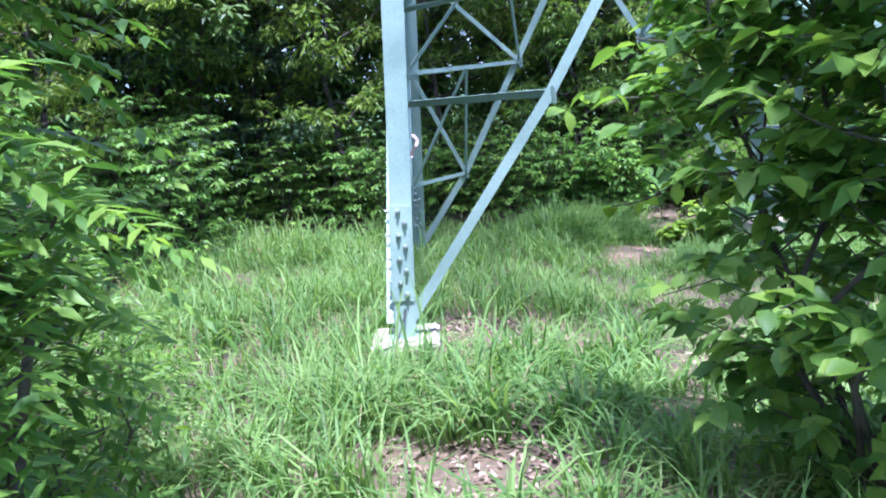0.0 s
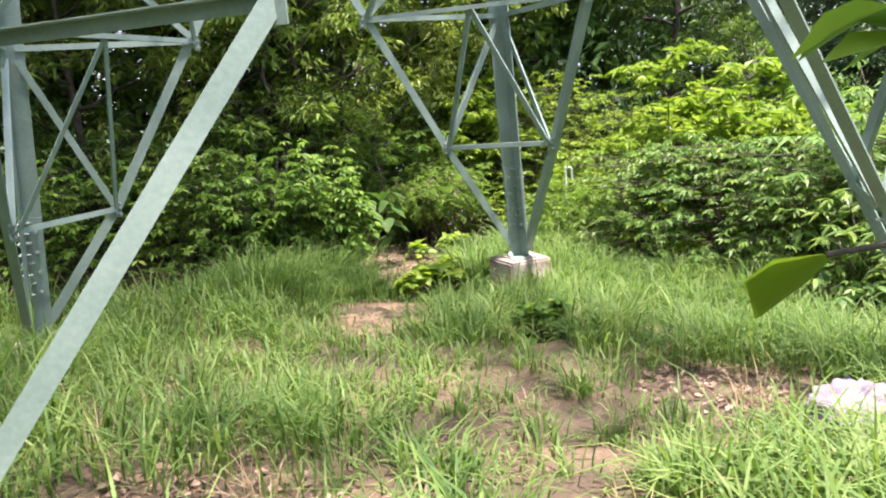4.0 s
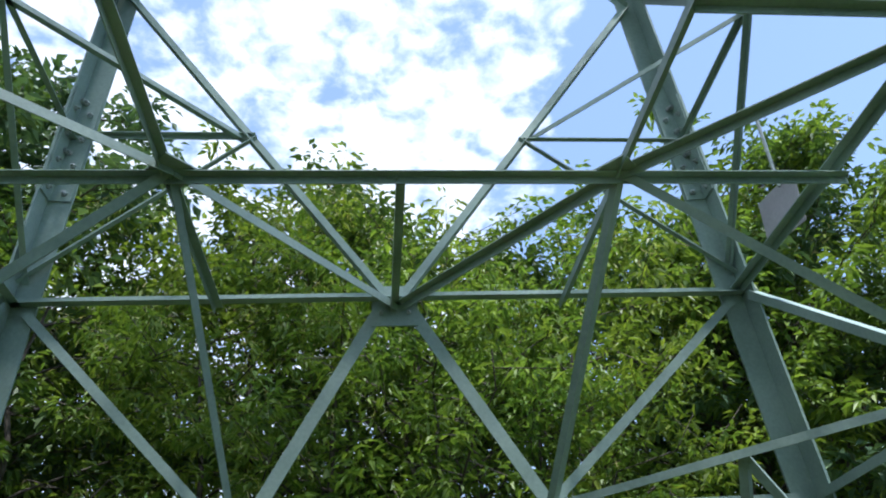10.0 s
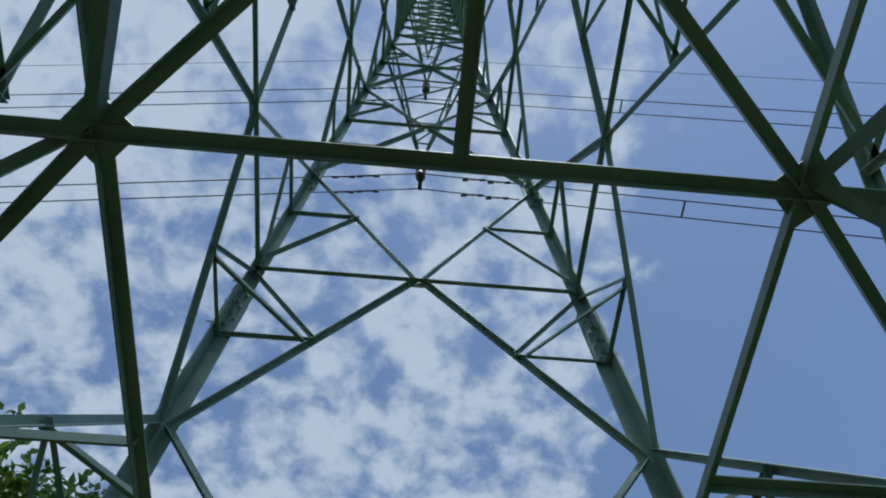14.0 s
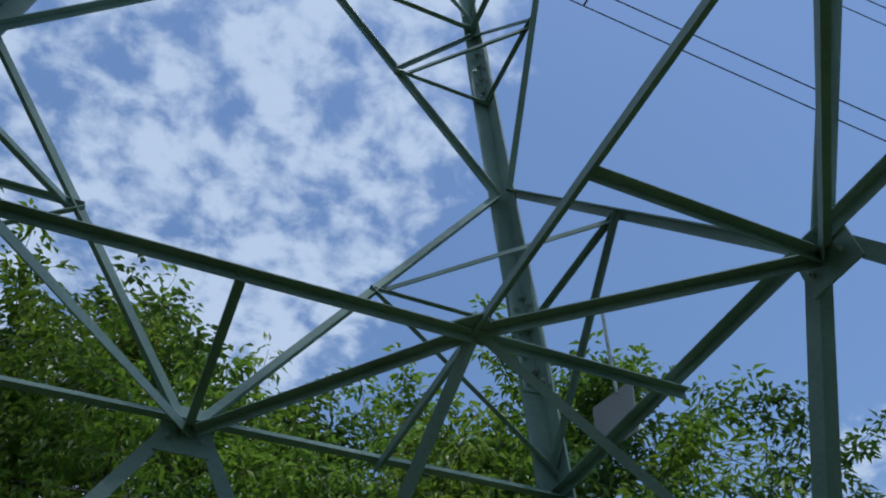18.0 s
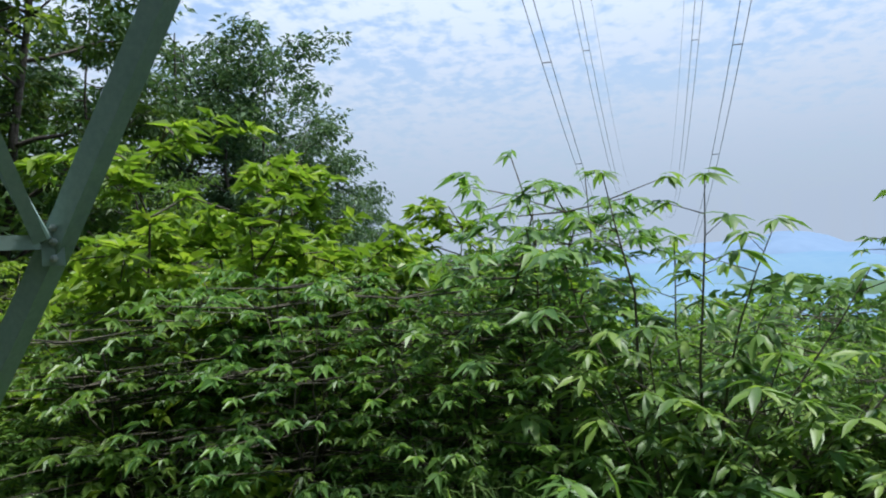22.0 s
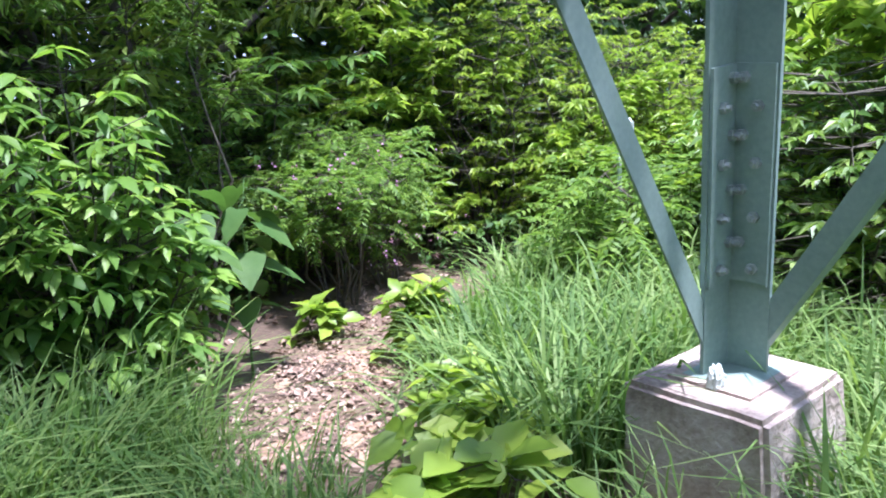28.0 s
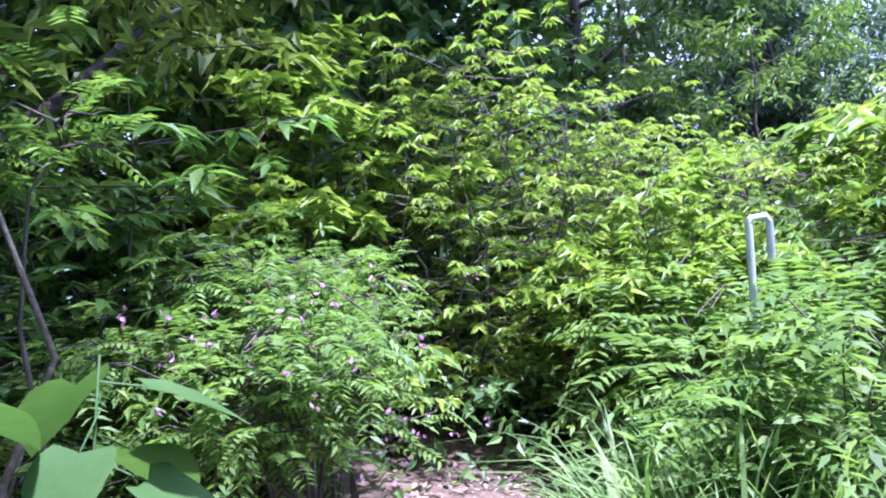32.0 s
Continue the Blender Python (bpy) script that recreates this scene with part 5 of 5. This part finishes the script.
woods("woodland_undergrowth", 1500, spots, 71, 0.30, far_mat, "dense green undergrowth deeper in the woods")
spots = [(x, 16 + 0.16 * x + rng.normal(0, 1.0), 3.2, rng.uniform(7, 10)) for x in np.arange(12, 48, 3.4)] + [(x, y, 2.6, 3.0) for x in np.arange(15, 60, 6) for y in np.arange(-14, 10, 5)]
spots += [(10.5, -8.6, 2.2, 7.0), (13, -11, 3, 9.0), (8, -10, 2.5, 8), (16, -14, 4, 9), (12, -15, 3, 9)]
woods("distant_trees", 900, spots, 72, 0.42, far_mat, "distant green treetops on the valley side")

# low growth on the slope and round the way in
rng3 = np.random.default_rng(75)
spots = [(x + rng3.normal(0, 0.4), y + rng3.normal(0, 0.4), 0.8, rng3.uniform(0.4, 0.9)) for x in np.arange(5.2, 15, 1.25) for y in np.arange(-10, 8, 1.3)]
spots += [(x + rng3.normal(0, 0.4), y + rng3.normal(0, 0.4), 0.7, rng3.uniform(0.25, 0.6)) for x in np.arange(-8, 5, 1.4) for y in np.arange(-13, -7, 1.4) if abs(x + 2.2) > 1.2]
woods("low_undergrowth", 260, spots, 76, 0.13, leaf_valley, "low green undergrowth on the slope and under the trees")


# ---------------------------------------------------------------- grass
def grass(name, n, box, seed, hmin, hmax, mat, label, width=0.008, keep=None, tuft=0.16, per=18):
    """Arching blades in tufts over a stretch of ground."""
    rng = np.random.default_rng(seed)
    x0, x1, y0, y1 = box
    m = n // per
    c = np.column_stack([rng.uniform(x0, x1, m), rng.uniform(y0, y1, m)])
    if keep is not None:
        c = c[keep(c[:, 0], c[:, 1], rng)]
    k = np.repeat(np.arange(len(c)), per)
    off = rng.normal(0, tuft * 0.5, (len(k), 2))
    xy = c[k] + off
    tall = (rng.uniform(hmin, hmax, len(c)) * (0.7 + 0.6 * (np.sin(c[:, 0] * 1.7) * np.sin(c[:, 1] * 1.3 + 1) * 0.5 + 0.5)))[k] * rng.uniform(0.5, 1.15, len(k))
    tall = tall * (1 - 0.55 * np.exp(-((xy[:, 0] - 0.1 - 0.12 * xy[:, 1]) / 1.2) ** 2) * ((xy[:, 1] > -2.6) & (xy[:, 1] < 3)))
    base = np.column_stack([xy, ground_z(xy[:, 0], xy[:, 1]) - 0.02])
    a = np.arctan2(off[:, 1], off[:, 0]) + rng.normal(0, 0.9, len(k))
    lean = rng.uniform(0.25, 1.25, len(k))
    out = np.column_stack([np.cos(a), np.sin(a), np.zeros(len(k))])
    side = np.column_stack([-np.sin(a), np.cos(a), np.zeros(len(k))])
    w = width * rng.uniform(0.6, 1.4, len(k))
    rows = []
    for t, ww in ((0, 0.8), (0.42, 1.0), (0.78, 0.7), (1.05, 0.06)):
        h = tall * (t - 0.42 * lean * t ** 3)
        o = tall * lean * (0.18 * t + 0.62 * t ** 2.4)
        p = base + out * o[:, None] + np.array([0, 0, 1.0]) * h[:, None]
        rows += [p - side * (w * ww / 2)[:, None], p + side * (w * ww / 2)[:, None]]
    v = np.stack(rows, 1).reshape(-1, 3)
    f = np.array([[2 * i, 2 * i + 1, 2 * i + 3, 2 * i + 2] for i in range(3)])
    f = (f[None] + (np.arange(len(k)) * 8)[:, None, None]).reshape(-1, 4)
    ob = new(name, np_mesh(name, v, f, mat))
    return tagged(ob, label, "grass", kind="stuff")


def lawn(x, y, rng):
    far = np.minimum(trail_gap(x, y) / 0.46, bare_gap(x, y))
    foot = np.ones(len(x), bool)
    for k in LEG:
        c = leg_at(k, 0)
        foot &= (np.maximum(abs(x - c[0]), abs(y - c[1])) > 0.36) & ((k != "c") | (abs(y - c[1] + 0.15) > 0.42) | (abs(x - c[0] + 0.6) > 0.55))
    wood = (y < 4.9 - 0.25 * np.maximum(0, x - 0)) | (x > 2.4)
    return (rng.uniform(0, 1, len(x)) < np.clip((far - 0.95) * 2.2, 0.015, 1)) & foot & wood & (y < 5.6 + 0.5 * np.maximum(0, x - 3.2))


grass("grass", 34000, (-6.6, 4.6, -7.5, 5.2), 51, 0.28, 0.62, grass_mat, "tall bright green arching grass in tufts", 0.014, lawn, 0.15, 22)
grass("grass", 16000, (-6.6, 4.6, -7.5, 5.2), 59, 0.10, 0.26, grass_mat, "short fine grass between the tufts", 0.009, lawn, 0.22, 10)
grass("grass", 2600, (-2.2, 1.2, -5.8, -2.6), 60, 0.4, 0.6, grass_mat, "broad-leaved arching grass clumps", 0.024, lawn, 0.14, 20)
grass("grass", 11000, (-3.6, 3.2, -4.6, 3.2), 64, 0.38, 0.62, grass_mat, "dense fine arching grass under the tower", 0.011, lambda x, y, r: (bare_gap(x, y) > 0.85) & (trail_gap(x, y) > 0.3) & (np.hypot(x - 0.2, y + 0.1) > 0.75) & ((abs(x + 0.15) > 0.6) | (y > 0)) & (abs((x + 1.6) - 0.6 * (y + 4.8)) > 0.5), 0.2, 16)
grass("grass", 1600, (-0.3, 1.4, 1.3, 3.4), 65, 0.06, 0.20, grass_mat, "short sparse grass on the bare soil", 0.007, None, 0.12, 8)
grass("grass", 6000, (2.2, 5.2, 2.0, 6.2), 52, 0.4, 0.8, grass_mat, "tall bright green arching grass beside the path", 0.016, lawn)
grass("grass", 9000, (2.6, 4.8, -3.5, 2.2), 53, 0.3, 0.58, grass_mat, "tall bright green arching grass before the slope shrubs", 0.010, lawn)
grass("grass", 2400, (2.5, 4.6, 3.0, 5.2), 61, 0.5, 0.85, grass_mat, "broad bright green arching grass beside the path", 0.017, lawn, 0.2, 16)
grass("grass", 1500, (1.85, 2.9, 1.15, 1.98), 62, 0.4, 0.6, grass_mat, "tall grass round the concrete footing", 0.012, None, 0.15, 15)
grass("grass", 6500, (-6.2, 4.6, -5.5, 4.8), 55, 0.5, 0.85, grass_mat, "long pale arching grass blades", 0.015, lambda x, y, r: lawn(x, y, r) & (abs((x + 1.6) - 0.6 * (y + 4.8)) > 0.5), 0.3)
grass("grass", 4500, (-1.0, 1.3, 2.9, 4.75), 56, 0.35, 0.65, grass_mat, "bright green arching grass below the edge shrubs", 0.011)
grass("grass", 4200, (-0.6, 1.5, 3.2, 4.75), 63, 0.6, 0.9, grass_mat, "broad bright green grass clumps at the edge of the path", 0.015, lambda x, y, r: (y - 3.4) > 1.15 * (x - 0.82) + 0.85, 0.15, 20)
grass("grass", 9000, (4.4, 9.5, -6.0, 6.0), 57, 0.25, 0.5, grass_mat, "rough green grass on the valley slope", 0.012)
grass("grass", 6000, (-6.5, 4.5, -10.5, 4.5), 54, 0.2, 0.5, straw_mat, "dry straw stalks among the grass", 0.005, lambda x, y, r: (x < 1.8) | (y < 1.0))


# ---------------------------------------------------------------- small things
def large_leaved(x, y, seed, n, size, tall, label):
    """A stalk with a few big heart-shaped leaves."""
    rng = np.random.default_rng(seed)
    ob = thing("large_leaved_plant", label, "plant")
    z0 = float(ground_z(x, y))
    stalk = bend((x, y, z0 - 0.05), (x + 0.1, y - 0.05, z0 + tall), 6, 0.02, rng)
    v, f = tube(stalk, np.linspace(0.009, 0.0025, 6), 6)
    part("stalk", np_mesh("stalk", v, f, heart_leaf, True), ob)
    for i in range(n):
        p = stalk[0] + (stalk[-1] - stalk[0]) * (0.40 + 0.60 * i / (n - 1))
        a = i * 2.4 + rng.normal(0, 0.3)
        d = np.array([math.cos(a), math.sin(a), -0.45 + rng.normal(0, 0.15)])
        tip = p + d * 0.09
        v, f = tube([p, tip], [0.003, 0.002], 4)
        stem = part("leaf_stalk", np_mesh("leaf_stalk", v, f, heart_leaf), ob)
        L = size * rng.uniform(0.75, 1.15)
        rows, cols = 8, 5
        s, u = unit(np.cross(d, (0, 0, 1))), np.array([0, 0, 1.0])
        pts = []
        for r in range(rows):
            t = r / (rows - 1)
            w = L * 0.46 * math.sin(math.pi * (0.12 + 0.88 * t) ** 0.7) ** 0.8 if r < rows - 1 else 0.004
            for c in range(cols):
                q = c / (cols - 1) * 2 - 1
                back = -0.10 * L * abs(q) * (1 - t)
                pts.append(tip + unit(d) * (L * t + back) + s * (w * q) + u * (0.10 * w * abs(q) - 0.30 * L * t * t + rng.normal(0, 0.004)))
        f = [[r * cols + c, r * cols + c + 1, (r + 1) * cols + c + 1, (r + 1) * cols + c] for r in range(rows - 1) for c in range(cols - 1)]
        part("leaf_blade", np_mesh("leaf_blade", pts, f, heart_leaf, True), stem)


large_leaved(1.60, 5.46, 5, 9, 0.22, 1.28, "plant with very large heart-shaped green leaves")
large_leaved(1.92, 5.55, 6, 15, 0.22, 1.22, "plant with very large heart-shaped green leaves")

# blossoms on the bushes by the path
rng = np.random.default_rng(77)
spots = np.concatenate([np.column_stack([rng.normal(3.0, 0.3, 30), rng.normal(6.0, 0.2, 30), rng.uniform(0.3, 0.7, 30)]), np.column_stack([rng.normal(3.6, 0.3, 30), rng.normal(6.2, 0.2, 30), rng.uniform(-0.35, 0.05, 30)])])
fl = Bag()
for k in range(3):
    d = unit(rng.normal(0, 1, spots.shape) + np.array([0, 0, 0.4]))
    fl.add(*leaves(spots + rng.normal(0, 0.012, spots.shape), d, rng.normal(0, 1, spots.shape), 0.026, 0.02, 0, 0.1, 0.2))
tagged(new("pink_blossoms", fl.mesh("pink_blossoms", flower_mat)), "small pink blossoms on the low bushes", "flowers", kind="stuff")

# white hooked pipe by the path
post = thing("marker_post", "white painted hooked pipe marker post in the weeds", "post")
zb = float(ground_z(5.0, 5.06))
top = np.array([5.0, 5.06, 0.66])
v, f = tube([(4.985, 5.06, zb - 0.1), (4.99, 5.06, 0.2), top, top + np.array([0.0, 0.0, 0.03])], [0.019, 0.019, 0.019, 0.016], 12)
part("upright", np_mesh("upright", v, f, post_mat, True), post)
out = np.array([0.062, -0.078, 0.0])
v, f = tube([top + np.array([0, 0, 0.0]), top + out * 0.15 + np.array([0, 0, 0.028]), top + out * 0.85 + np.array([0, 0, 0.03]), top + out], [0.018, 0.018, 0.018, 0.018], 12)
part("crosspiece", np_mesh("crosspiece", v, f, post_mat, True), post)
v, f = tube([top + out + np.array([0, 0, 0.01]), top + out + np.array([0, 0, -0.19])], [0.019, 0.019], 12)
part("hook_end", np_mesh("hook_end", v, f, post_mat, True), post)


def crumple(name, c, size, seed, mat, label, category, folds=7.0, depth=0.35):
    """A crumpled piece of cloth or film, heaped up in folds."""
    bm = bmesh.new()
    bmesh.ops.create_icosphere(bm, subdivisions=5, radius=1.0)
    off = Vector((seed * 3.1, seed * 1.7, seed * 0.9))
    for vv in bm.verts:
        p = vv.co.copy()
        n1 = noise.ridged_multi_fractal(p * folds * 0.25 + off, 0.9, 2.0, 3, 1.0, 2.0)
        n2 = noise.noise(p * folds + off)
        r = 1.0 + depth * (n1 - 1.0) * 0.6 + depth * 0.35 * n2
        q = p * r
        vv.co = Vector((c[0] + q.x * size[0], c[1] + q.y * size[1], c[2] + max(-0.3, q.z) * size[2]))
    me = bpy.data.meshes.new(name)
    bm.to_mesh(me)
    bm.free()
    me.polygons.foreach_set("use_smooth", [True] * len(me.polygons))
    me.materials.append(mat)
    ob = new(name, me)
    return tagged(ob, label, category)


zr = float(ground_z(1.75, -2.62))
crumple("discarded_cloth", (1.74, -2.62, zr + 0.06), (0.30, 0.24, 0.22), 2, cloth_mat, "crumpled faded lilac cloth lying in the grass", "cloth")
c = leg_at("c", -0.03)
crumple("plastic_strip", (c[0] - 0.22, c[1] - 0.10, -0.02), (0.035, 0.03, 0.06), 4, post_mat, "crumpled white plastic strip on the concrete footing", "litter", 5.0, 0.5)

# tape on the first leg, and its earthing cable
a0 = leg_at("a", 2.25)
pts, rows = [], 9
for r in range(rows):
    t = r / (rows - 1)
    for s in (-1, 1):
        pts.append(a0 + np.array([0.20 + 0.03 * math.sin(t * 5) + s * 0.014, -0.01 + 0.015 * math.sin(t * 9 + s), -0.06 - 0.18 * t]))
tape = new("tape", np_mesh("tape", pts, [[2 * r, 2 * r + 1, 2 * r + 3, 2 * r + 2] for r in range(rows - 1)], ribbon_mat, True))
tagged(tape, "pale pink tape tied to a tower leg", "tape")
a1 = leg_at("a", 0.80) + np.array([0.09, -0.02, 0])
g0 = np.array([a1[0] - 0.10, a1[1] - 0.16, 0.555])
v, f = tube([a1, a1 + np.array([-0.02, -0.04, -0.08]), g0 + np.array([0.03, 0.03, 0.05]), g0, g0 + np.array([-0.16, -0.05, -0.02]), g0 + np.array([-0.30, -0.1, -0.22])], [0.009] * 6, 8)
tagged(new("earthing_cable", np_mesh("earthing_cable", v, f, cable_mat, True)), "dark earthing cable bolted to a tower leg", "cable")

# ---------------------------------------------------------------- far hills
def hills(name, dist, az0, az1, peaks, mat, label, base=-160):
    a = np.linspace(radians(az0), radians(az1), 140)
    h = np.full(140, -70.0)
    for pa, ph, pw in peaks:
        h = np.maximum(h, -70 + (ph + 70) * np.exp(-((np.degrees(a) - pa) / pw) ** 2))
    r = np.random.default_rng(len(peaks))
    h += 5 * np.interp(np.linspace(0, 40, 140), np.arange(41), r.normal(0, 1, 41)) + 2 * r.normal(0, 1, 140)
    rows = []
    for k, (dd, s) in enumerate(((1.0, 0.0), (1.06, 0.45), (1.16, 0.8), (1.3, 1.0), (1.5, 0.5))):
        jig = 1 + 0.03 * np.sin(a * 40 + k)
        rows.append(np.stack([np.sin(a) * dist * dd * jig, np.cos(a) * dist * dd * jig, base + (h - base) * s], -1))
    v = np.concatenate(rows)
    f = [[k * 140 + j, k * 140 + j + 1, (k + 1) * 140 + j + 1, (k + 1) * 140 + j] for k in range(4) for j in range(139)]
    ob = new(name, np_mesh(name, v, f, mat, True))
    tagged(ob, label, "hills", kind="structure")


# valley haze is painted in: blue base colours here, a faint blue glow below
hill_far = material("haze_tinted_far_hills", [(0.12, 0.17, 0.24), (0.15, 0.205, 0.28)], 1.0, 0.004, 0.03, 0.0, spec=0.0)
hill_near = material("haze_tinted_wooded_hills", [(0.10, 0.17, 0.24), (0.13, 0.20, 0.25)], 1.0, 0.006, 0.04, 0.0, spec=0.0)
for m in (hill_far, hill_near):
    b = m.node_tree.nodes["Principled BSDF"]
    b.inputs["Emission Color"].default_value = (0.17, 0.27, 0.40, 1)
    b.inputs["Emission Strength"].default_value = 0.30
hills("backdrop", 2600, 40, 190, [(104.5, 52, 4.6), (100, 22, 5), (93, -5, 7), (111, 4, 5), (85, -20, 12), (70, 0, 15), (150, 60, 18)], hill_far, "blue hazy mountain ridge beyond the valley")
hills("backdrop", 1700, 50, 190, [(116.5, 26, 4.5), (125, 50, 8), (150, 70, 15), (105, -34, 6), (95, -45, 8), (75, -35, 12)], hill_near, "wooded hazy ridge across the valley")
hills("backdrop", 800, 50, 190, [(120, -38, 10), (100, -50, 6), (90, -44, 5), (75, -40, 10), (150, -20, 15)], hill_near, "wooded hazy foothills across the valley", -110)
